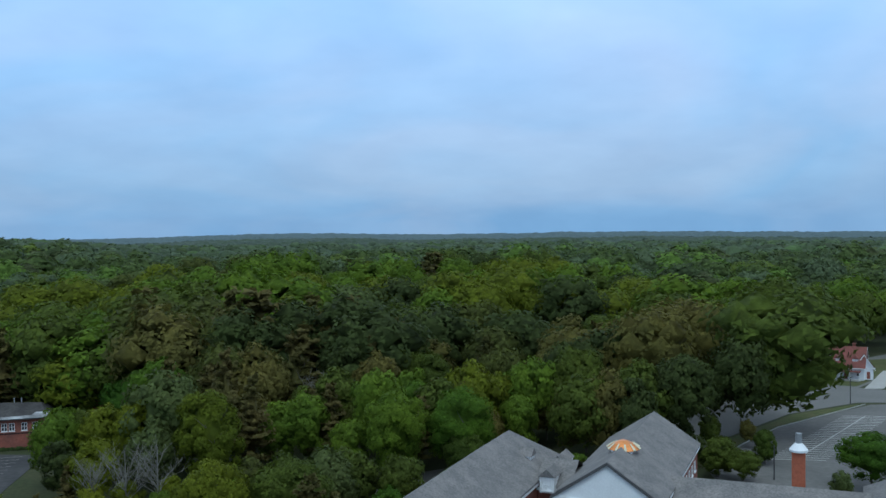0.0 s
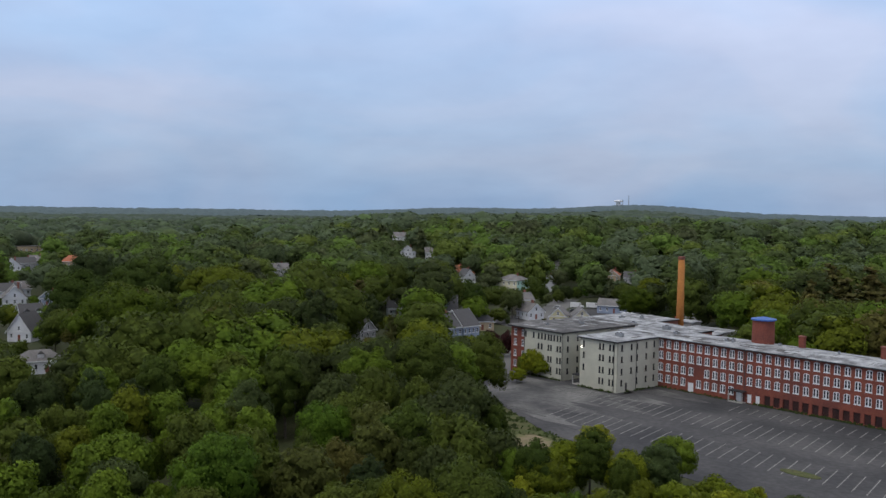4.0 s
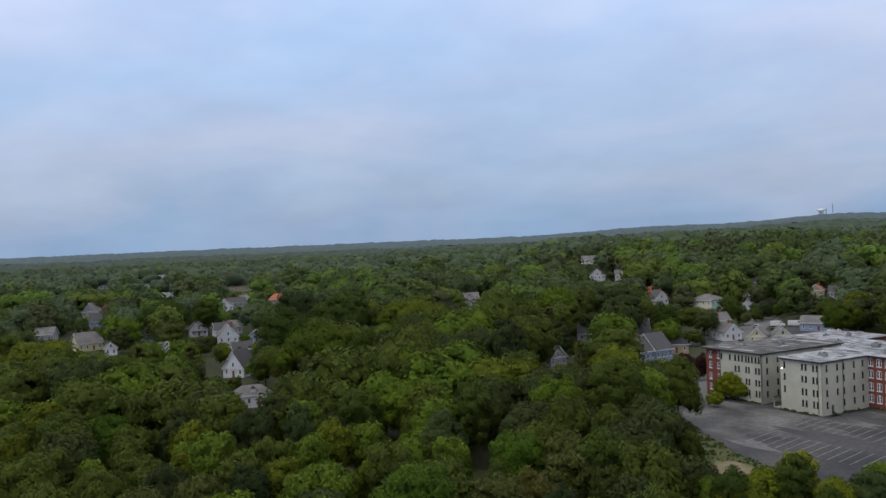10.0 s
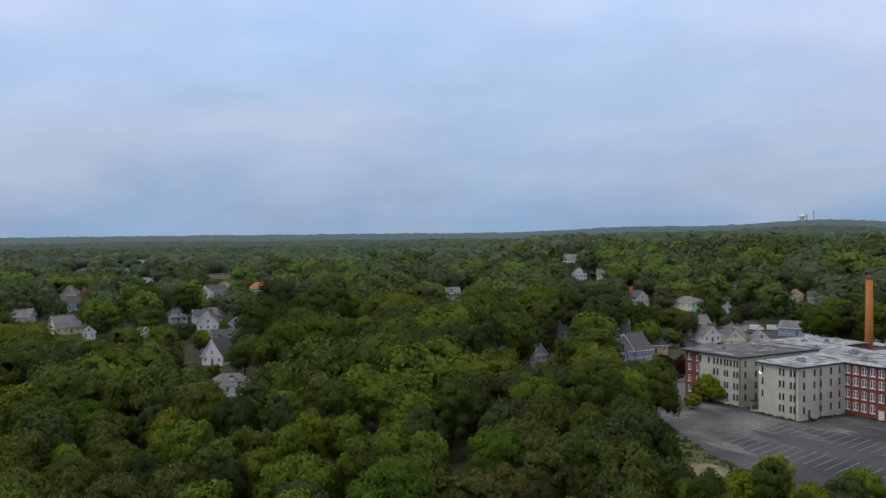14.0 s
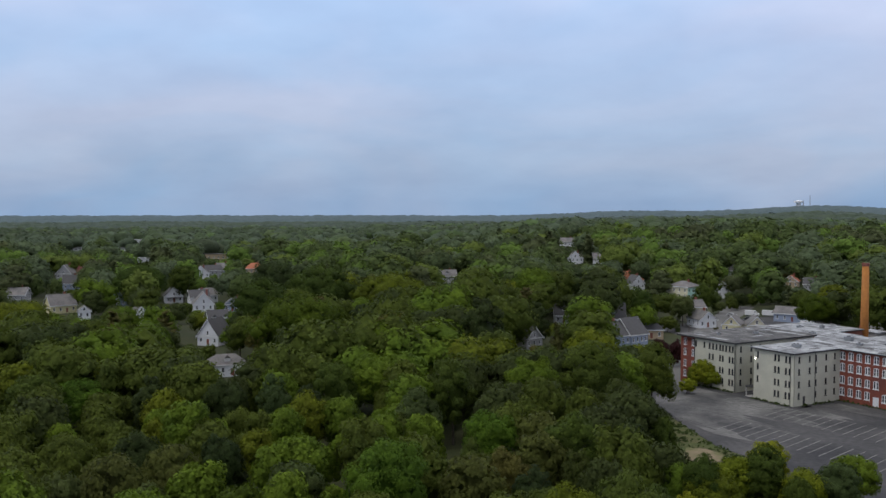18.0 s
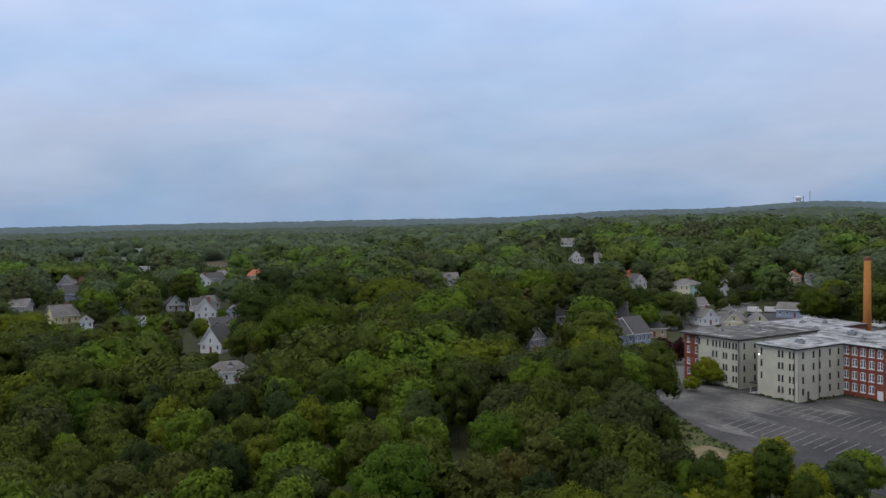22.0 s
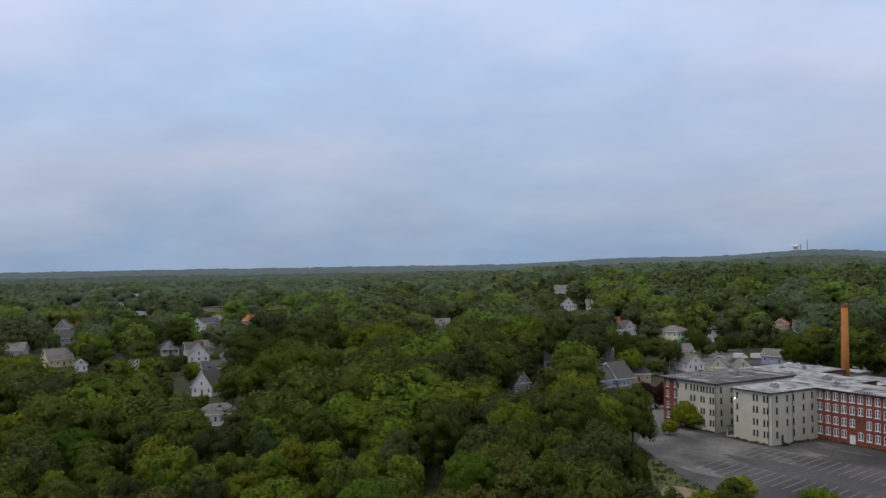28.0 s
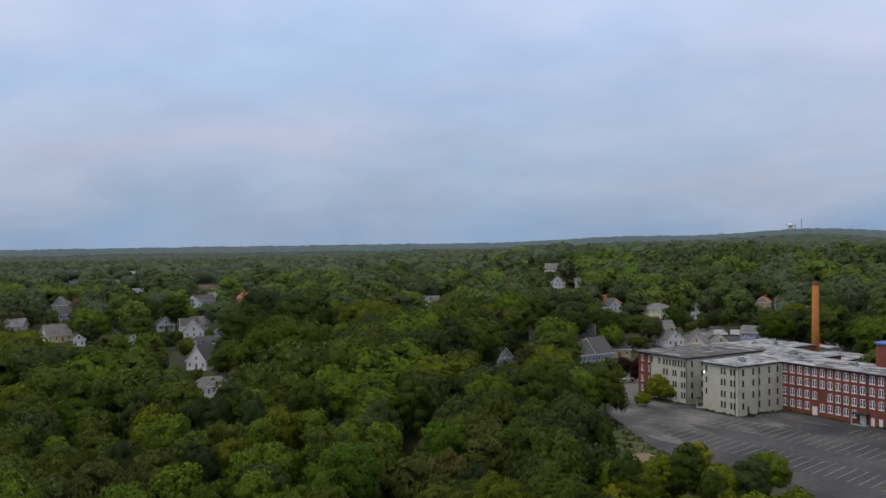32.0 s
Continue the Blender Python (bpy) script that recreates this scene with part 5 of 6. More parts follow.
HOUSES = [
    # x, y, turn, width, depth, floors, siding, roof, ridge, label, options
    (-246.5, 153.0, 66, 11.5, 8, 1, "white", SLATE, "hip", "small white garage with a grey hipped roof and a dormer", dict(rise=0.35, chimney=False, dormers=1)),
    (-447, 246, 66, 9, 10, 1, "white", SLATE_DARK, "y", "white gabled house with a front porch and dark roof", dict(porch=True, rise=0.6)),
    (-438, 262, 82, 8, 9, 1, "white", SLATE, "x", "low white house wing with a grey roof", dict(chimney=False)),
    (-305, 181, 28, 8.5, 10, 1, "white", SLATE_DARK, "y", "white house with a steep dark roof and tall gable", dict(rise=0.75, chimney=False)),
    (-378.8, 223, 62, 9, 10, 2, "white", SLATE, "y", "white gabled house with a pale grey roof and dormers", dict(rise=0.6, dormers=1)),
    (-314, 192, 75, 8, 9, 2, "white", SLATE_DARK, "x", "white house wing with a dark roof and two dormers", dict(dormers=2, rise=0.55, chimney=False)),
    (-404, 236, 70, 9, 9, 2, "white", SLATE_DARK, "x", "white house with a dark roof among trees", dict(porch=True)),
    (-392, 246, 40, 8, 8, 1, "blue", SLATE_DARK, "y", "grey-blue cottage with a dark roof", dict()),
    (-547, 320, 60, 11, 9, 2, "white", SLATE, "y", "white two-storey house with a grey gable roof", dict()),
    (-576, 353, 40, 10, 9, 2, "blue", SLATE, "x", "grey-blue house with a grey roof", dict()),
    (-560, 338, 75, 12, 9, 2, "grey", SLATE_DARK, "x", "grey house with a dark gable roof", dict()),
    (-188.3, 272.4, 80, 9, 10, 2, "blue", SLATE_DARK, "x", "large grey-blue clapboard house with white trim and a grey roof", dict(cols=4, rise=0.48)),
    (-186.1, 280.6, 80, 8, 11.2, 2, "blue", SLATE_DARK, "x", "grey-blue clapboard house wing with a tall grey roof", dict(cols=4, rise=0.52, chimney=False)),
    (-218.7, 311.3, 40, 9, 9, 2, "blue", SLATE_DARK, "x", "grey-blue house with a white dormer in its roof", dict(dormers=1, rise=0.7)),
    (-202.2, 312.8, 40, 9, 7, 1, "tan", SLATE_DARK, "hip", "low tan garage with a grey roof", dict(chimney=False)),
    (-262.2, 428.5, -2, 13, 13, 3, "cream", SLATE, "hip", "three-storey cream house with a pale green side and hipped roof", dict(rise=0.22, side="green", cols=4)),
    (-305, 458, 60, 8, 9, 2, "white", SLATE_DARK, "y", "small white gabled house with a dark roof", dict(rise=0.6)),
    (-318, 474, 40, 10, 9, 2, "tan", ORANGEROOF, "hip", "tan house with an orange hipped roof", dict(rise=0.35)),
    (-332, 486, 40, 9, 8, 2, "tan", ORANGEROOF, "x", "tan house with an orange roof", dict()),
    (-203.8, 357.9, 62, 8, 10, 1, "white", SLATE, "y", "low white gabled house with a grey roof", dict(rise=0.45)),
    (-217, 372, 60, 8, 8, 2, "cream", SLATE, "x", "cream house with a grey roof behind the mill", dict()),
    (-189, 350, 20, 7, 9, 1, "yellow", SLATE, "y", "small pale-yellow gabled house", dict(chimney=False, rise=0.5)),
    (-181, 356, 35, 7, 9, 1, "cream", SLATE, "y", "small cream gabled house beside the mill", dict(chimney=False, rise=0.5)),
    (-188, 402, 10, 16, 10, 1, "blue", SLATE, "x", "low blue workshop with a pale grey roof", dict(chimney=False, rise=0.3)),
    (-302, 560, 50, 9, 9, 2, "white", SLATE, "x", "white house with a grey roof in trees", dict()),
    (-262, 476, 40, 7, 8, 2, "white", SLATE, "y", "narrow white gabled house in trees", dict()),
    (-248, 527, 20, 9, 9, 2, "tan", ORANGEROOF, "y", "tan house with an orange-brown roof", dict()),
    (-232, 520, 20, 9, 9, 2, "grey", SLATE_DARK, "x", "grey house with a dark roof in trees", dict()),
    (-206.2, 247.6, 88, 8, 10, 2, "grey", SLATE_DARK, "y", "grey house with white trim and a broad grey roof", dict(rise=0.5)),
    (-392, 391, 50, 11, 9, 3, "grey", SLATE, "x", "three-storey lavender-grey house with porches", dict(porch=True, dormers=1)),
    (-254.5, 325.4, 43, 8, 9, 1, "white", SLATE_DARK, "x", "white house with a dark steep roof and porch", dict(rise=0.75, dormers=1, porch=True)),
    (-312.5, 413.2, 25, 8.5, 9, 2, "white", SLATE_DARK, "x", "white house with a dormer in its dark roof", dict(dormers=1, rise=0.7)),
    (-411, 538, 40, 11, 9, 3, "white", SLATE, "y", "tall white three-decker house in trees", dict()),
    (-395, 545, 40, 9, 9, 3, "white", SLATE, "x", "tall white house beside another in trees", dict()),
    (-557, 367, 50, 12, 10, 2, "tan", ORANGEROOF, "hip", "house with an orange hipped roof", dict(rise=0.4)),
    (-600, 253, 50, 10, 12, 2, "grey", SLATE, "y", "grey house with a steep grey roof", dict(rise=0.6)),
    (-606, 262, 40, 9, 9, 2, "tan", REDROOF, "x", "tan house with a reddish roof", dict()),
    (-524, 225, 60, 9, 8, 2, "blue", SLATE_DARK, "x", "grey-blue house with a dark roof", dict(rise=0.6)),
    (-441.3, 185.9, 88, 12, 9, 1, "yellow", SLATE, "x", "low pale yellow house with a long grey roof", dict(rise=0.6)),
    (-388, 172, 66, 5, 6, 2, "white", SLATE, "y", "narrow white gabled house among trees", dict(chimney=False)),
    (-426, 205, 60, 8, 8, 2, "blue", SLATE_DARK, "y", "grey-blue gabled house among trees", dict(rise=0.6)),
    (-369, 188, 75, 5.5, 8, 2, "white", SLATE, "y", "small white gabled house with a pale blue tint", dict(chimney=False)),
    (-477, 177, 50, 9, 9, 2, "grey", SLATE, "x", "grey house half hidden in trees", dict()),
    (-92, 573, 20, 13, 9, 2, "white", SLATE, "x", "white house with a grey roof in the woods", dict()),
    (-82, 566, 60, 8, 8, 2, "grey", SLATE, "y", "grey gabled house in the woods", dict()),
    (-491, 632, 38, 13, 9, 3, "white", SLATE, "x", "tall white house far off in trees", dict()),
    (213, 218, -52, 10, 8, 1, "white", REDROOF, "x", "white cottage with a steep red shingle roof, dormer and porch", dict(porch=True, dormers=2, rise=0.78)),
    (209.2, 220.4, -52, 4.4, 8, 1, "white", REDROOF, "y", "white gabled bay of the cottage with a red roof", dict(rise=0.95, chimney=False)),
    (217.5, 215.6, -30, 5.5, 8, 1, "white", REDROOF, "y", "white gabled side wing with a red shingle roof", dict(rise=0.75, chimney=False)),
    (246, 226, -50, 8, 8, 1, "white", SLATE, "x", "small white outbuilding with a grey roof", dict(chimney=False)),
]
for x, y, turn, w, d, floors, siding, roof_m, kind, label, options in HOUSES:
    house(x, y, turn, w, d, floors, siding, roof_m, kind, label, **options)

FLATS = [
    # x, y, turn, width, depth, height, wall, roof, label
    (-735, 448, 60, 28, 14, 6.5, SIDING["tan"], ROOF_DARK, "long low tan brick building far off in trees"),
    (-742, 379, 62, 12, 9, 5.5, SIDING["white"], WHITE, "low white flat-roofed building far off"),
    (-1030, 452, 67, 26, 12, 4.5, SIDING["white"], ROOF_PALE, "long low white building near the skyline"),
    (-985, 478, 65, 13, 12, 4.5, SIDING["white"], ROOF_PALE, "low white warehouse near the skyline"),
    (-1150, 583, 63, 13, 12, 8.0, SIDING["white"], WHITE, "bright white hall near the skyline"),
    (-853, 813, 46, 14, 12, 9, SIDING["cream"], ROOF_PALE, "cream building among far woods"),
    (-1060, 899, 50, 18, 12, 9, SIDING["grey"], ROOF_PALE, "grey building among far woods"),
    (3.5, 258, -14, 7, 6, 3.2, BRICK_OLD, SLATE, "low shed with a grey roof behind trees"),
    (-128, 330, -14, 8, 6, 8.4, CONCRETE, ROOF_PALE, "small concrete annexe at the foot of the stack"),
    (-116, 318, -14, 16, 9, 7.6, CONCRETE, ROOF_PALE, "low pale boiler house beside the stack"),
]
for x, y, turn, w, d, h, wall_m, roof_m, label in FLATS:
    b = thing("flat_building", pose(x, y, hill(x, y), 0, 0, turn), label, "building")
    part("wall", Shape().box(-w / 2, w / 2, 0, d, 0, h).mesh("wall", wall_m), b)
    part("roof", Shape().box(-w / 2 - 0.4, w / 2 + 0.4, -0.4, d + 0.4, h + 0.003, h + 0.4).mesh("roof", roof_m), b)
    for k in range(int(w // 4)):
        f = part("window", FRAME_L, b, m=pose(-w / 2 + 2 + 4 * k, -0.14, h * 0.45))
        part("pane", PANE_L, f)

# ---- school with slate roofs ----
CF = pose(69.6, 115.3, 0, 0, 0, -43.8)  # x along its front, y to its back
school = thing("school_building", CF, "brick school with grey slate gable roofs, white pediment and cupola", "school")


def wing(x0, x1, y0, y1, eave, top, along, gable_mat=None, hip=False):
    s = Shape().box(x0, x1, y0, y1, 0, eave)
    part("wall", s.mesh("wall", BRICK_OLD), school)
    o, th = 0.5, 0.25
    if along == "y":
        cx = (x0 + x1) / 2
        v = [(x0 - o, y0 - o, eave), (x1 + o, y0 - o, eave), (x1 + o, y1 + o, eave), (x0 - o, y1 + o, eave), (cx, y0 - o, top), (cx, y1 + o - (6 if hip else 0), top)]
        f = [(0, 4, 5, 3), (1, 2, 5, 4)] + ([(2, 3, 5)] if hip else [])
    else:
        cy = (y0 + y1) / 2
        v = [(x0 - o, y0 - o, eave), (x1 + o, y0 - o, eave), (x1 + o, y1 + o, eave), (x0 - o, y1 + o, eave), (x0 - o, cy, top), (x1 + o, cy, top)]
        f = [(0, 1, 5, 4), (2, 3, 4, 5)]
    r = Shape().add([(a, b, c + th) for a, b, c in v], f).add(v, [q[::-1] for q in f])
    part("roof", r.mesh("roof", SLATE), school, "weathered grey slate roof")
    part("cornice", Shape().box(x0 - 0.42, x1 + 0.42, y0 - 0.42, y1 + 0.42, eave - 0.5, eave - 0.01).mesh("cornice", WHITE), school, "white cornice")


wing(-6.8, 7.6, -5.4, 31, 10.0, 15.0, "y")
wing(-25.4, -11.4, -34, 14.6, 10.0, 15.0, "y", hip=True)
wing(-11.3, -6.9, 1, 11, 9.2, 12.0, "x")
wing(7.7, 33, 1, 11, 8.6, 10.9, "x")
wing(33.1, 47, -34, 12, 10.0, 15.0, "y", hip=True)
ped = Shape().add([(-7.0, -5.6, 10.02), (7.8, -5.6, 10.02), (0.4, -5.6, 14.9), (-7.0, -5.3, 10.02), (7.8, -5.3, 10.02), (0.4, -5.3, 14.9)],
                  [(0, 1, 2), (5, 4, 3), (0, 3, 4, 1), (1, 4, 5, 2), (2, 5, 3, 0)])
part("pediment", ped.mesh("pediment", WHITE), school, "white boarded pediment")
for sgn in (-1, 1):
    a, b = Vector((0.4, -6.0, 15.2)), Vector((0.4 + sgn * 7.9, -6.0, 9.9))
    rk = Shape().add([a + Vector((0, 0, 0.1)), b + Vector((0, 0, 0.1)), b - Vector((0, 0, 0.35)), a - Vector((0, 0, 0.35)),
                      a + Vector((0, 0.35, 0.1)), b + Vector((0, 0.35, 0.1)), b + Vector((0, 0.35, -0.35)), a + Vector((0, 0.35, -0.35))],
                     [(0, 1, 2, 3), (7, 6, 5, 4), (0, 4, 5, 1), (2, 6, 7, 3), (1, 5, 6, 2)])
    part("raking_trim", rk.mesh("raking_trim", SLATE_DARK), school, "dark raking trim")
cup = part("cupola", Shape().box(-1.5, 1.5, -1.5, 1.5, 14.2, 16.3).mesh("cupola", WHITE), school, "white cupola with a ribbed copper roof", pose(0.4, 5.5, -1.6))
part("cupola_roof", Shape().tube((0, 0, 16.3), (0, 0, 17.1), 2.4, 1.4, 10).tube((0, 0, 17.1), (0, 0, 17.5), 1.4, 0.5, 10).mesh("cupola_roof", COPPER), cup, "bright ribbed copper roof")
rib = Shape().tube((2.42, 0, 16.34), (1.4, 0, 17.14), 0.22, 0.10, 4).mesh("rib", SIDING["cream"])
for k in range(10):
    part("rib", rib, cup, m=pose(0, 0, 0, 0, 0, 36 * k))
for x, y, z, turn in ((-9.6, -0.2, 8.6, 0), (-13.5, 5.5, 10.2, 90), (-10.0, 12.0, 8.8, 180)):
    dm = part("dormer", Shape().box(-1.1, 1.1, 0, 4.5, 0, 2.4).mesh("dormer", WHITE), school, "white dormer", pose(x, y, z, 0, 0, turn))
    part("dormer_roof", Shape().add([(-1.35, -0.25, 2.35), (0, -0.25, 3.5), (1.35, -0.25, 2.35), (-1.35, 5, 2.35), (0, 5, 3.5), (1.35, 5, 2.35)],
                                    [(0, 1, 4, 3), (1, 2, 5, 4), (0, 2, 1), (3, 4, 5)]).mesh("dormer_roof", SLATE), dm)
    f = part("window", FRAME_L, dm, m=pose(0, -0.14, 0.4))
for k in range(7):
    f = part("window", FRAME_L, school, m=pose(7.6 + 0.14, 8 + 3.2 * k, 6.6, 0, 0, 90))
    part("pane", PANE_L, f)
schim = thing("brick_chimney", CF @ pose(24.2, 10.6, 0), "square orange-red brick chimney with a white cap", "chimney")
part("shaft", Shape().box(-0.9, 0.9, -0.8, 0.8, 0, 15.0).mesh("shaft", ORANGEBRICK), schim)
part("cap", Shape().tube((0, 0, 15.0), (0, 0, 15.3), 1.25, 1.3, 12).tube((0, 0, 15.3), (0, 0, 16.2), 1.3, 0.55, 12).mesh("cap", WHITE), schim, "white cap")
part("flue", Shape().tube((0, 0, 16.2), (0, 0, 17.6), 0.45, 0.45, 10).mesh("flue", METAL), schim, "grey flue pipe")

sheet("school_lot", [(104, 134), (112, 150), (131, 163.5), (150, 174), (180, 183.5), (190, 186), (232, 170), (190, 120), (150, 100)], 0.06, PALE_ASPHALT, "grey asphalt school car park with white bays", "car park")
sheet("school_road", [(128, 190), (160, 205), (192, 222), (240, 246), (300, 262), (304, 250), (245, 226), (206, 206), (214, 194), (300, 150), (296, 142), (205, 182), (189, 189.5), (163, 185.5), (131, 170), (112, 158), (60, 156), (52, 160), (18, 161), (16, 171), (54, 169.5), (100, 176)], 0.08, ROAD, "pale grey asphalt road bending past the school", "road")
sheet("road_verge", [(112, 152), (131, 164.5), (150, 175), (180, 184.5), (189, 188), (163, 184.4), (131, 168.8), (113, 156)], 0.10, GRASS, "narrow grass verge between road and car park", "grass")
sheet("cottage_lawn", [(192, 224), (207, 208), (246, 227), (262, 244), (240, 247)], 0.09, GRASS, "mown lawn round the red-roofed cottage", "grass", thick=0.2)
sheet("cottage_drive", [(206, 204), (211, 202), (240, 222), (236, 226)], 0.13, CONCRETE, "pale concrete drive beside the cottage", "drive", thick=0.15)
sl = Shape()
for k in range(26):
    a = Vector((128 + 1.8 * k, 152 + 1.05 * k, 0.066))
    b = a + Vector((9.5, -5.6, 0))
    n_ = Vector((0.09, 0.15, 0))
    sl.add([a + n_, a - n_, b - n_, b + n_], [(0, 3, 2, 1)])
a, b, n_ = Vector((132, 149, 0.067)), Vector((178, 176, 0.067)), Vector((-0.07, 0.11, 0))
sl.add([a + n_, a - n_, b - n_, b + n_], [(0, 1, 2, 3)])
tagged(new("bay_lines", sl.mesh("bay_lines", BAY_PAINT)), "white painted parking bay lines by the school", "road marking", kind="stuff")
kerb = Shape()
pts = [(112, 151), (131, 163.8), (150, 174.4), (180, 184), (189, 187)]
for (x0, y0), (x1, y1) in zip(pts, pts[1:]):
    d_ = Vector((x1 - x0, y1 - y0, 0)).normalized()
    n_ = Vector((-d_.y, d_.x, 0)) * 0.09
    p0, p1 = Vector((x0, y0, 0)), Vector((x1, y1, 0))
    kerb.add([p0 + n_, p0 - n_, p1 - n_, p1 + n_] + [q + Vector((0, 0, 0.2)) for q in (p0 + n_, p0 - n_, p1 - n_, p1 + n_)],
             [(4, 5, 6, 7), (0, 4, 7, 3), (1, 2, 6, 5)])
tagged(new("kerb", kerb.mesh("kerb", CONCRETE)), "pale concrete kerb along the car park", "kerb", kind="structure")


def pole(x, y, h, label, arm=0.0, wood=False):
    ob = thing("street_lamp" if arm else "utility_pole", pose(x, y, hill(x, y)), label, "lamp" if arm else "pole")
    part("pole", Shape().tube((0, 0, 0), (0, 0, h), 0.13, 0.09, 8).mesh("pole", BARK if wood else DARKMETAL), ob)
    if arm:
        part("arm", Shape().tube((0, 0, h - 0.1), (arm, 0, h), 0.05, 0.04, 6).mesh("arm", METAL), ob)
        part("lamp_head", Shape().box(arm - 0.2, arm + 0.5, -0.12, 0.12, h - 0.06, h + 0.08).mesh("lamp_head", METAL), ob)
    elif wood:
        part("crossarm", Shape().box(-1.1, 1.1, -0.06, 0.06, h - 0.7, h - 0.55).mesh("crossarm", BARK), ob)
    return ob


pole(139.9, 174.9, 8.5, "dark metal lamp post at the roadside", 0.0)
pole(195.3, 218.3, 7.5, "dark wooden utility pole beside the road", 0.0, True)
pole(186.2, 189.2, 6.5, "dark metal lamp post on the verge", 0.0)
pole(118.6, 139.3, 6.5, "dark metal lamp post in the school car park", 0.0)
pole(-168, 430, 12, "wooden utility pole with a crossarm behind the mill", 0.0, True)
pole(-120, 352, 12, "wooden utility pole beside the road behind the mill", 0.0, True)
pole(-176, 296, 10, "wooden utility pole by the street", 0.0, True)


def sign(x, y):
    ob = thing("road_sign", pose(x, y, 0, 0, 0, 45), "small road sign on a thin metal post", "sign")
    part("post", Shape().tube((0, 0, 0), (0, 0, 2.4), 0.04, 0.04, 6).mesh("post", METAL), ob)
    part("plate", Shape().box(-0.4, 0.4, -0.07, -0.045, 1.7, 2.5).mesh("plate", DARKMETAL), ob, "plain sign plate seen from behind")


sign(171.8, 187.6), sign(180.1, 192.0)


def mast(x, y, h, label):
    z = hill(x, y) + 8
    ob = thing("radio_mast", pose(x, y, z), label, "mast")
    part("mast", Shape().tube((0, 0, 0), (0, 0, h), 1.6, 1.2, 6).mesh("mast", METAL), ob)
    return ob


mast(-1580, 3512, 46, "thin grey radio mast on the wooded hill")
mast(-1600, 3500, 30, "short grey radio mast on the wooded hill")
wt = thing("water_tank", pose(-1618, 3497, hill(-1618, 3497) + 4), "pale flat-domed water tank on the hilltop", "tank")
part("drum", Shape().tube((0, 0, 0), (0, 0, 24), 9, 9, 16).tube((0, 0, 24), (0, 0, 30), 17, 18, 20).tube((0, 0, 30), (0, 0, 33), 18, 4, 20).mesh("drum", WHITE), wt)


# ---- cars and small things ----
def car(x, y, turn, paint, label, kind="car", z=0.07):
    van = kind != "car"
    ob = thing(kind, pose(x, y, z, 0, 0, turn), label, "vehicle")
    L, W, h = (6.4, 2.1, 2.6) if van else (4.5, 1.8, 1.45)
    s = Shape()
    if van:
        s.prism([(-L / 2, 0.45), (L / 2, 0.45), (L / 2, 1.2), (L / 2 - 0.9, 1.45), (L / 2 - 1.5, h - 0.3), (L / 2 - 1.6, h), (-L / 2, h)], -W / 2, W / 2)
    else:
        s.prism([(-L / 2, 0.35), (L / 2, 0.35), (L / 2, 0.75), (L / 2 - 1.1, 0.92), (L / 2 - 1.9, h), (-L / 2 + 0.9, h), (-L / 2 + 0.2, 0.95), (-L / 2, 0.9)], -W / 2, W / 2)
    body = s.mesh("body", paint)
    body.transform(pose(0, 0, 0, 90, 0, 0))
    part("body", body, ob)
    g = Shape().box(L / 2 - (1.9 if not van else 1.75), -L / 2 + (0.95 if not van else 4.2), -W / 2 - 0.012, W / 2 + 0.012, h * 0.66, h * 0.93)
    part("windows", g.mesh("windows", GLASS), ob, "dark side windows")
    tyre = Shape().tube((0, -0.11, 0), (0, 0.11, 0), 0.34, 0.34, 12).mesh("tyre", DARKMETAL)
    for wx in (-L / 2 + 0.9, L / 2 - 0.9):
        for wy in (-W / 2 + 0.05, W / 2 - 0.05):
            part("wheel", tyre, ob, m=pose(wx, wy, 0.34))
    return ob


CAR = {k: material(k + "_car_paint", c, 0.3, 0.04, spec=0.5) for k, c in (("white", (0.7, 0.7, 0.7)), ("red", (0.30, 0.03, 0.03)), ("dark", (0.03, 0.03, 0.035)), ("silver", (0.4, 0.41, 0.42)))}
for k, (x, y, turn, paint, kind) in enumerate((
        (-212, 412, 30, "white", "van"), (-206, 417, 30, "white", "van"), (-200, 420, 35, "white", "van"), (-218, 404, 20, "silver", "car"),
        (-157, 402, 60, "red", "car"), (-205, 396, 30, "dark", "car"), (-165, 262, 65, "silver", "car"), (-161, 270, 65, "dark", "car"),
        (-176, 392, 10, "white", "van"), (-150, 436, 40, "white", "van"), (-168, 398, 10, "silver", "car"))):
    car(x, y, turn, CAR[paint], {"van": "white box van parked behind the mill", "car": f"{paint} car parked on asphalt"}[kind], kind)

# roof plant on the mill
def roof_unit(s, v, z, size, label="grey metal air unit on the flat roof"):
    a, b, c = (q * 0.72 for q in size)
    ob = thing("air_unit", MF @ pose(s, v, z, 0, 0, (s * 37) % 20), label, "air unit", "roof plant")
    part("casing", Shape().box(-a, a, -b, b, 0.25, c).box(-a * 0.9, a * 0.9, -b * 0.9, b * 0.9, 0, 0.25).mesh("casing", METAL), ob)
    part("fan", Shape().tube((0, 0, c), (0, 0, c + 0.2), min(a, b) * 0.6, min(a, b) * 0.6, 12).mesh("fan", DARKMETAL), ob, "round fan cowl")
    return ob


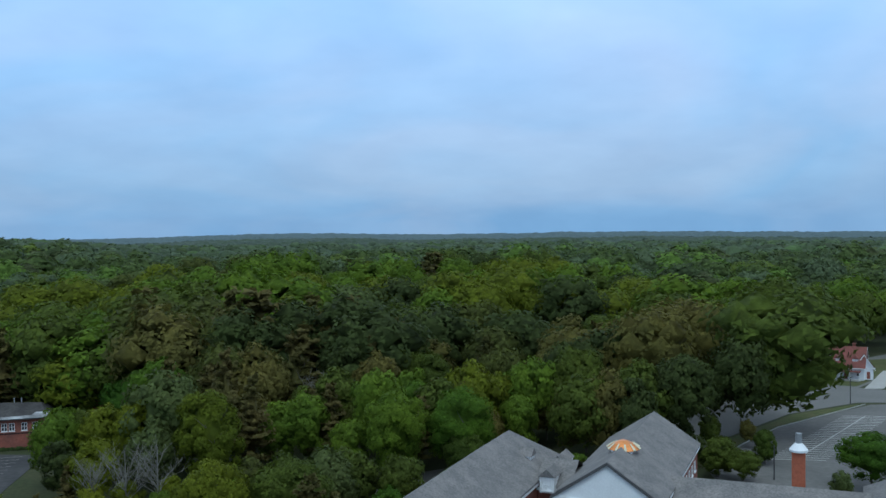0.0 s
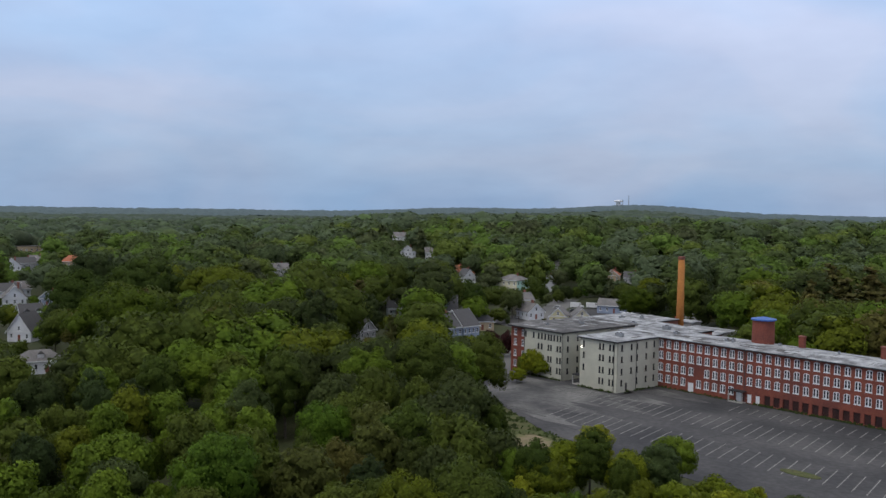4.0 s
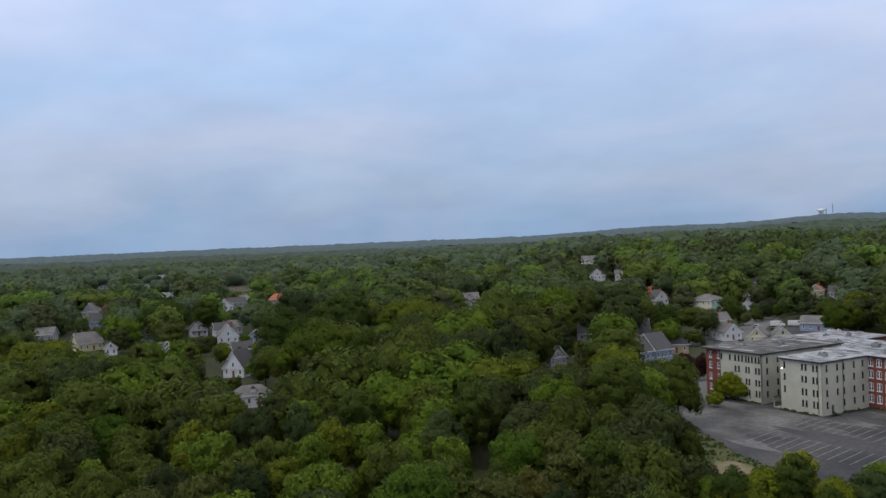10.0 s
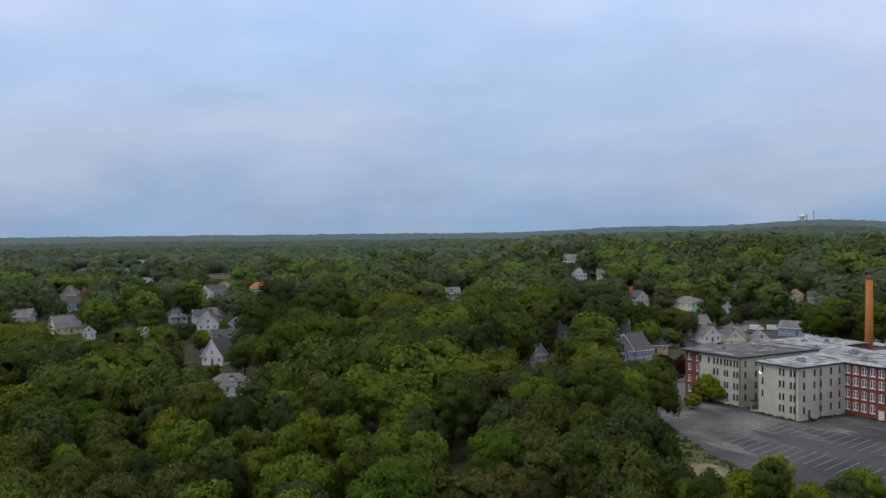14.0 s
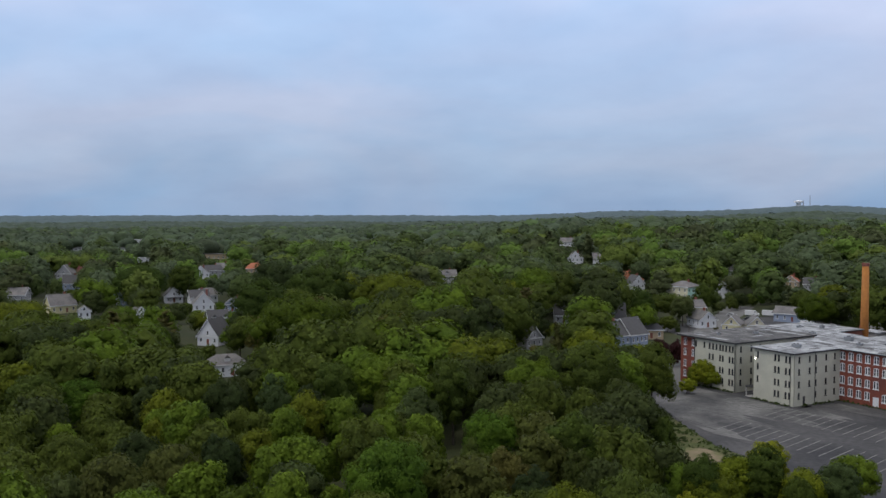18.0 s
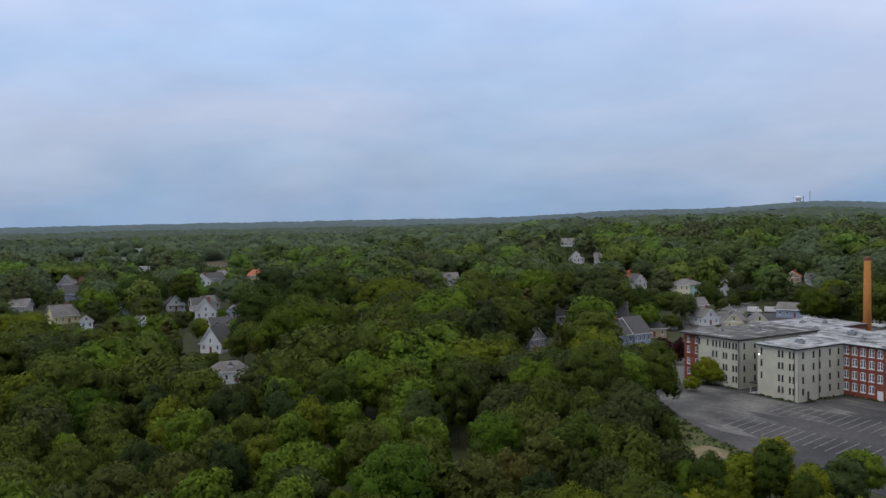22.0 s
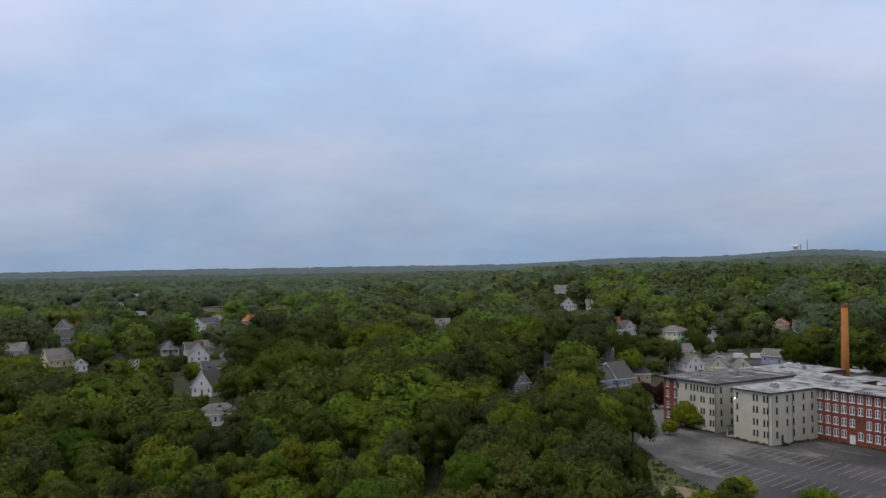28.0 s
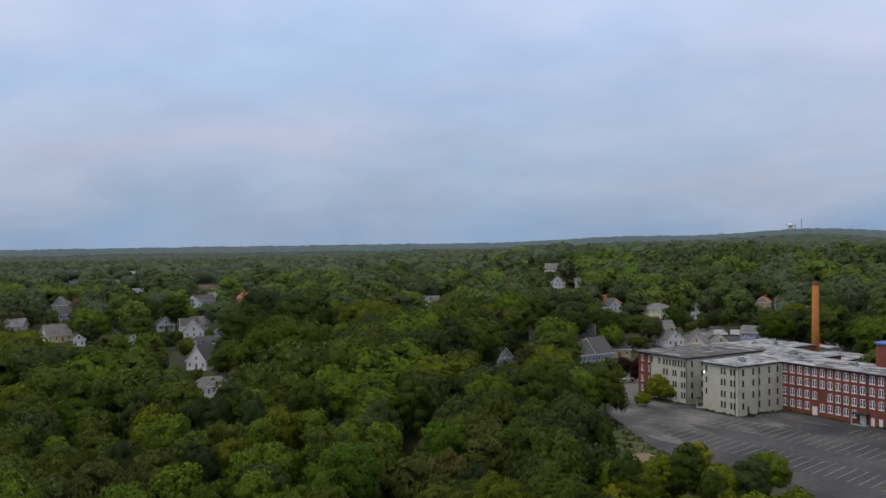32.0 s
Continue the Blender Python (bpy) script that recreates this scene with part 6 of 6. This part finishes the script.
for s, v, z, size in ((-5.0, -10.5, H + 0.45, (1.0, 0.8, 1.5)), (-7.0, -9.5, H + 0.45, (0.7, 0.7, 1.1)), (-9, 16, H + 0.05, (1.5, 1.2, 1.6)), (1.2, 6.5, H + 0.7, (1.0, 0.8, 0.9)), (18, 6, H + 0.7, (0.9, 0.8, 0.9)),
                      (20, 5.5, H + 0.7, (0.6, 0.6, 1.2)), (31, 10, H + 0.75, (0.5, 0.5, 0.9)), (47, 10, H + 0.75, (0.45, 0.45, 0.9)), (66, 9, H + 0.8, (0.4, 0.4, 0.9)),
                      (-30, 2, H + 0.45, (0.9, 0.7, 1.0)), (-34, -9, H + 0.45, (0.6, 0.6, 0.7)), (-26, 22, H - 0.75, (1.2, 1.0, 1.2)), (-48, 44, 10.9, (1.2, 1.0, 1.2)), (-44, 50, 10.9, (0.9, 0.8, 1.4)), (-22, 40, 9.4, (1.0, 0.9, 1.2))):
    roof_unit(s, v, z, size)


def hedge(x0, y0, x1, y1, h, wide, label):
    """A clipped hedge between two points: a low solid heart under leaf sprays."""
    r = np.random.default_rng(int(abs(x0)))
    a, b = np.array([x0, y0, 0.0]), np.array([x1, y1, 0.0])
    long = np.linalg.norm(b - a)
    t, side = (b - a) / long, np.array([-(b - a)[1], (b - a)[0], 0.0]) / long
    n = int(long * 60)
    along, face = r.uniform(0, long, (n, 1)), r.integers(0, 3, n)
    off = np.where(face == 0, 0, np.where(face == 1, 1, -1))[:, None]
    up = np.where(face[:, None] == 0, h, r.uniform(0.1, h, (n, 1)))
    lat = np.where(face[:, None] == 0, r.uniform(-1, 1, (n, 1)), off) * wide / 2
    p = a + t * along + side * lat + np.array([0, 0, 1.0]) * up
    nrm = side * off + np.array([0, 0, 1.0]) * np.where(face[:, None] == 0, 1.0, 0.25)
    v, f, m = clumps(p, nrm, 0.28, r)
    ob = thing("hedge", Matrix.Identity(4), label, "hedge")
    part("leaves", np_mesh("leaves", v, f, [LEAF["dark"]], normals=m), ob)
    q = [a + side * wide * 0.42, a - side * wide * 0.42, b - side * wide * 0.42, b + side * wide * 0.42]
    part("heart", Shape().prism([tuple(k[:2]) for k in q], 0, h * 0.9).mesh("heart", LEAF["dark"]), ob)


hedge(-186, 420, -158, 405, 2.6, 2.2, "clipped dark green hedge behind the mill yard")
hedge(-213, 349, -206, 338, 2.0, 1.6, "clipped dark green hedge beside the yellow cottage")


def porch(s, v, w, d, h, label):
    ob = thing("entrance_porch", MF @ pose(s, v, 0), label, "porch")
    part("canopy", Shape().box(-w / 2, w / 2, -d, -0.02, h, h + 0.25).mesh("canopy", EAVE), ob)
    post = Shape().box(-0.12, 0.12, -0.12, 0.12, 0, h).mesh("post", CONCRETE)
    for x in (-w / 2 + 0.2, w / 2 - 0.2):
        part("post", post, ob, m=pose(x, -d + 0.25, 0))
    part("step", Shape().box(-w / 2, w / 2, -d, -0.02, 0, 0.16).mesh("step", CONCRETE), ob)


porch(-14.3, -15.2, 3.6, 2.6, 2.7, "small dark-roofed entrance porch beside the cream wing")
porch(cols[10], -0.02, 4.2, 2.2, 2.9, "dark entrance canopy on the mill front")


def awning(m, w, label):
    """A rounded canvas awning on a wall, over a dark door."""
    ob = thing("awning", m, label, "awning")
    s = Shape()
    prev = None
    for k in range(6):
        a = k * math.pi / 10
        y, z = -1.7 * math.sin(a), 2.3 + 1.0 * math.cos(a)
        if prev:
            s.add([(-w / 2, prev[0], prev[1]), (w / 2, prev[0], prev[1]), (w / 2, y, z), (-w / 2, y, z)], [(0, 3, 2, 1)])
            for x, f in ((-w / 2, (0, 1, 2)), (w / 2, (2, 1, 0))):
                s.add([(x, prev[0], prev[1]), (x, y, z), (x, -0.02, 2.3)], [f])
        prev = (y, z)
    part("canvas", s.mesh("canvas", MAROON), ob)
    part("door", Shape().box(-0.9, 0.9, -0.06, -0.01, 0.05, 2.25).mesh("door", DARKMETAL), ob, "dark glazed door")
    part("step", Shape().box(-w / 2, w / 2, -1.6, -0.02, 0.061, 0.2).mesh("step", CONCRETE), ob)
    return ob


MAROON = material("maroon_canvas", (0.055, 0.016, 0.020), 0.8, 0.2, 0.8, 5.0)
awning(MF @ pose(69.5, -0.02, 0), 3.6, "rounded dark maroon awning over the mill's end door")
awning(MF @ pose(85.3, -6, 0, 0, 0, 10) @ pose(1.4, -0.02, 0), 2.8, "small dark maroon awning over the brick building's door")
escape = thing("fire_escape", MF @ pose(73.82, 0, 0), "dark iron fire escape on the mill's end wall", "fire escape")
for z in (3.6, 6.9, 10.1):
    part("platform", Shape().box(0, 1.3, 6.6, 10.2, z, z + 0.1).mesh("platform", DARKMETAL), escape)
    part("railing", Shape().box(1.26, 1.30, 6.6, 10.2, z + 1.0, z + 1.06).box(1.26, 1.30, 6.6, 10.2, z + 0.5, z + 0.54).box(0, 1.3, 6.6, 6.64, z + 1.0, z + 1.06).box(0, 1.3, 10.16, 10.2, z + 1.0, z + 1.06).box(1.25, 1.31, 6.6, 6.66, z + 0.1, z + 1.06).box(1.25, 1.31, 10.14, 10.2, z + 0.1, z + 1.06).box(1.25, 1.31, 8.37, 8.43, z + 0.1, z + 1.06).mesh("railing", DARKMETAL), escape)
    part("door", Shape().box(0.0, 0.06, 7.6, 8.7, z + 0.11, z + 2.3).mesh("door", BOARDED), escape, "dark red exit door")
for z in (3.6, 6.9):
    part("stair", Shape().add([(0.5, 7.0, z + 0.1), (1.2, 7.0, z + 0.1), (1.2, 9.8, z + 3.2), (0.5, 9.8, z + 3.2), (0.5, 7.0, z + 0.3), (1.2, 7.0, z + 0.3), (1.2, 9.8, z + 3.4), (0.5, 9.8, z + 3.4)],
                              [(0, 3, 2, 1), (4, 5, 6, 7), (0, 1, 5, 4), (1, 2, 6, 5), (2, 3, 7, 6), (3, 0, 4, 7)]).mesh("stair", DARKMETAL), escape)
for owner, s0, v0 in ((block_a, 0.72, -10.2), (block_a, -0.6, -18.5), (block_b, -20.1, -17.1), (block_b, -36.5, -17.1), (mill, 28.0 - 0.9, -0.1), (mill, 73.6, -0.1)):
    part("downpipe", Shape().tube((s0, v0, 0.1), (s0, v0, H - 0.02), 0.09, 0.09, 8).mesh("downpipe", DARKMETAL), owner, "dark metal downpipe")
weed_rng = np.random.default_rng(77)
wp = []
vx, vy = [p[0] for p in VERGE], [p[1] for p in VERGE]
for _ in range(5200):
    x, y = weed_rng.uniform(min(vx), max(vx)), weed_rng.uniform(min(vy), max(vy))
    if inside(x, y, VERGE) and (x + 101.5) ** 2 + (y - 175) ** 2 > 30 and noise.noise(Vector((x / 5, y / 5, 2))) > -0.1:
        wp.append((x, y, weed_rng.uniform(0.1, 0.45)))
for a, b, n in (((1, -0.9), (26, -0.9), 60), ((30, -0.8), (66, -0.8), 200), ((-13, -18.9), (-1.0, -18.9), 70), ((0.9, -16), (0.9, -1), 36), ((-33, -17.6), (-21, -17.6), 60), ((86, -7.5), (100, -5.4), 260), ((76, 3), (76, 18), 70)):
    t = weed_rng.uniform(0, 1, (n, 1))
    q = np.array(a) * (1 - t) + np.array(b) * t + weed_rng.normal(0, 0.28, (n, 2))
    wp += [tuple(MF @ Vector((x, y, weed_rng.uniform(0.10, 0.40)))) for x, y in q]
wp = np.array(wp)
v, f, n = clumps(wp, np.tile([0, -0.5, 0.6], (len(wp), 1)), 0.42, weed_rng)
tagged(new("weeds", np_mesh("weeds", v, f, [LEAF["dark"]], normals=n)), "weeds and low scrub growing along the foot of the walls", "weeds", kind="stuff")
lampw = thing("wall_lamp", MF @ pose(-12.3, -18.22, 10.9), "small bright wall lamp on the cream wing", "lamp")
LAMP = bpy.data.materials.new("lamp_glow")
LAMP.use_nodes = True
LAMP.node_tree.nodes["Principled BSDF"].inputs["Emission Color"].default_value = (1, 0.95, 0.85, 1)
LAMP.node_tree.nodes["Principled BSDF"].inputs["Emission Strength"].default_value = 6.0
part("housing", Shape().box(-0.15, 0.15, -0.12, 0, 0.3, 0.45).mesh("housing", DARKMETAL), lampw)
part("bulb", Shape().tube((0, -0.18, 0), (0, -0.18, 0.3), 0.14, 0.10, 10).mesh("bulb", LAMP), lampw, "glowing lamp")


# ---- the woods, laid out ----
VIEW = (-50, 74)
for kind, x, y, h, wide in (("lime", -139.4, 242.2, 8.0, 1.05), ("lime", -141.8, 243.6, 6.6, 1.1), ("lime", -136.6, 242.0, 5.6, 1.3), ("green", -150.0, 252.6, 6.5, 1.15), ("lime", -137.0, 229.6, 4.4, 1.2), ("dark", -133.4, 243.4, 3.4, 1.5),
                            ("green", -230.2, 425.9, 6.5, 1.25), ("dark", -231.7, 437.9, 8, 1.25), ("green", -231.4, 448.5, 7.5, 1.25), ("bright", -231.6, 459.0, 7, 1.25), ("green", -230.2, 467.5, 7.5, 1.25), ("dark", -224.6, 471.9, 8, 1.25), ("green", -217.9, 473.6, 8, 1.25), ("silver", -227.5, 409.1, 6, 1.25), ("green", -210.1, 325.0, 6, 1.25), ("green", -209.0, 334.9, 7, 1.25), ("bright", -65.7, 304.6, 16.1, 0.7), 
                            *((k, *(MF @ Vector((a, b, 0))).xy, h, 1.3) for k, a, b, h in (("dark", 80, 30, 7), ("green", 86, 24, 6), ("green", 92, 22, 6.5), ("dark", 78, 40, 8), ("green", 98, 20, 7), ("bright", 104, 14, 6), ("dark", 88, 34, 8.5), ("green", 70, 26, 8), ("dark", 60, 27, 8), ("green", 48, 26, 8.5), ("silver", 96, 32, 8))),
                            ("green", 124.9, 149.0, 7.5, 1.0), ("bright", 129.5, 127.0, 10.5, 1.5), ("green", 110.4, 145.0, 8.5, 1.2), ("green", 113.0, 141.0, 6.0, 1.2)):
    plant(kind, x, y, h, wide, x * 9, label="young leafy tree planted beside asphalt" if kind != "lime" else "", group="planted trees")


BARE_SPOTS = [(6.5, 156, 17), (11.2, 155, 17.5), (1.5, 158, 14.5), (47, 193, 20), (62, 222, 22), (136, 180.5, 7), (-128, 92, 12)]


def bare_tree(x, y, h, seed):
    ob = thing("tree", pose(x, y, 0, 0, 0, seed * 40) @ Matrix.Diagonal((h, h, h, 1)), "leafless grey tree with fine bare branches", "tree", "bare trees")
    part("trunk", trunk_mesh(seed, True), ob)


for k, (x, y, h) in enumerate(BARE_SPOTS):
    bare_tree(x, y, h, 80 + k)
SPOTS = [(k, x, y, sightline_cap(x, y, h), w) for k, x, y, h, w in SPOTS if sightline_cap(x, y, h) > 4.5]
for kind, x, y, h, wide in SPOTS:
    plant(kind, x, y, h, wide * (0.84 if math.hypot(x, y) < 215 else 1.0), (x * 13 + y * 7) % 360)


def free(places, gap):
    """Places that keep off the trees already standing."""
    return [(x, y) for x, y in places if all((x - b) ** 2 + (y - c) ** 2 > (gap + 0.30 * h * w) ** 2 for a, b, c, h, w in SPOTS)]


near_places = sorted(free(scatter(92, 240, 8.0, VIEW, rng), 2.0), key=lambda p: math.hypot(*p))
count = 0
rest = []
for x, y in near_places:
    h = fitted_height(x, y, rng.uniform(7.0, 19.0))
    if h < 3.5:
        continue
    if count < 118:
        plant(choose(x, y, rng), x, y, h, rng.uniform(0.78, 1.05) * (1.0 if h > 9 else 1.35), rng.uniform(0, 360))
        count += 1
    else:
        rest.append((x, y))
inner = [p for p in rest if math.hypot(*p) < 222]
rest = [p for p in rest if math.hypot(*p) >= 222]
joined_trees("inner_woods", inner, INNER, (7.5, 19.5), "mixed green trees with leafy rounded crowns", rng, breadth=(0.75, 1.05))
joined_trees("woods", rest + free(scatter(240, 450, 13.0, VIEW, rng), 2.5), MID, (12, 26), "mixed green woodland of many rounded crowns", rng, breadth=(0.95, 1.4))
joined_trees("town_woods", scatter(450, 630, 16.0, VIEW, rng), TOWN, (14, 27), "large garden and street trees among the houses", rng, haze_share=0.3, leaves=HAZED, breadth=(1.0, 1.45))
joined_trees("outer_woods", scatter(630, 860, 16.5, VIEW, rng), OUT, (15, 28), "mixed woodland beyond the town with rounded crowns", rng, haze_share=0.45, leaves=HAZED, breadth=(1.05, 1.45))
joined_trees("distant_woods", scatter(860, 1650, 21.0, VIEW, rng), FAR, (16, 25), "distant mixed woodland canopy", rng, haze_share=0.6, leaves=HAZED_FAR, breadth=(1.05, 1.5))


def canopy(x, y):
    b = abs(noise.noise(Vector((x / 34, y / 34, 0)))) + 0.6 * abs(noise.noise(Vector((x / 15, y / 15, 5))))
    return hill(x, y) + 16 - 13 * b + noise.noise(Vector((x / 160, y / 160, 3))) * 5


# Far canopy: haze put into the base colour as a bluish tint.
HAZED_CANOPY = material("far_canopy", (0.056, 0.074, 0.060), 0.9, 0.3, 0.006, 0.06, second=(0.046, 0.065, 0.036), spec=0.1)
# Horizon hills: the blue of the haze is painted into the forest colour.
HAZED_HILL = material("hazed_forest", (0.082, 0.111, 0.118), 0.95, 0.12, 0.003, 0.03, second=(0.090, 0.118, 0.122), spec=0.05)
azs = [VIEW[0] + 0.17 * n for n in range(int((VIEW[1] - VIEW[0]) / 0.17))]
far = new("far_canopy", polar_sheet("far_canopy", [1560 * 1.011 ** n for n in range(50)], azs, canopy, HAZED_CANOPY, False))
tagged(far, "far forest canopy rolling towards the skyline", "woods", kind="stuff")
hills = new("distant_hills", polar_sheet("distant_hills", [2640 * 1.016 ** n for n in range(40)], azs, canopy, HAZED_HILL, False))
tagged(hills, "wooded hills along the horizon with haze painted into their colour", "hills", kind="structure")
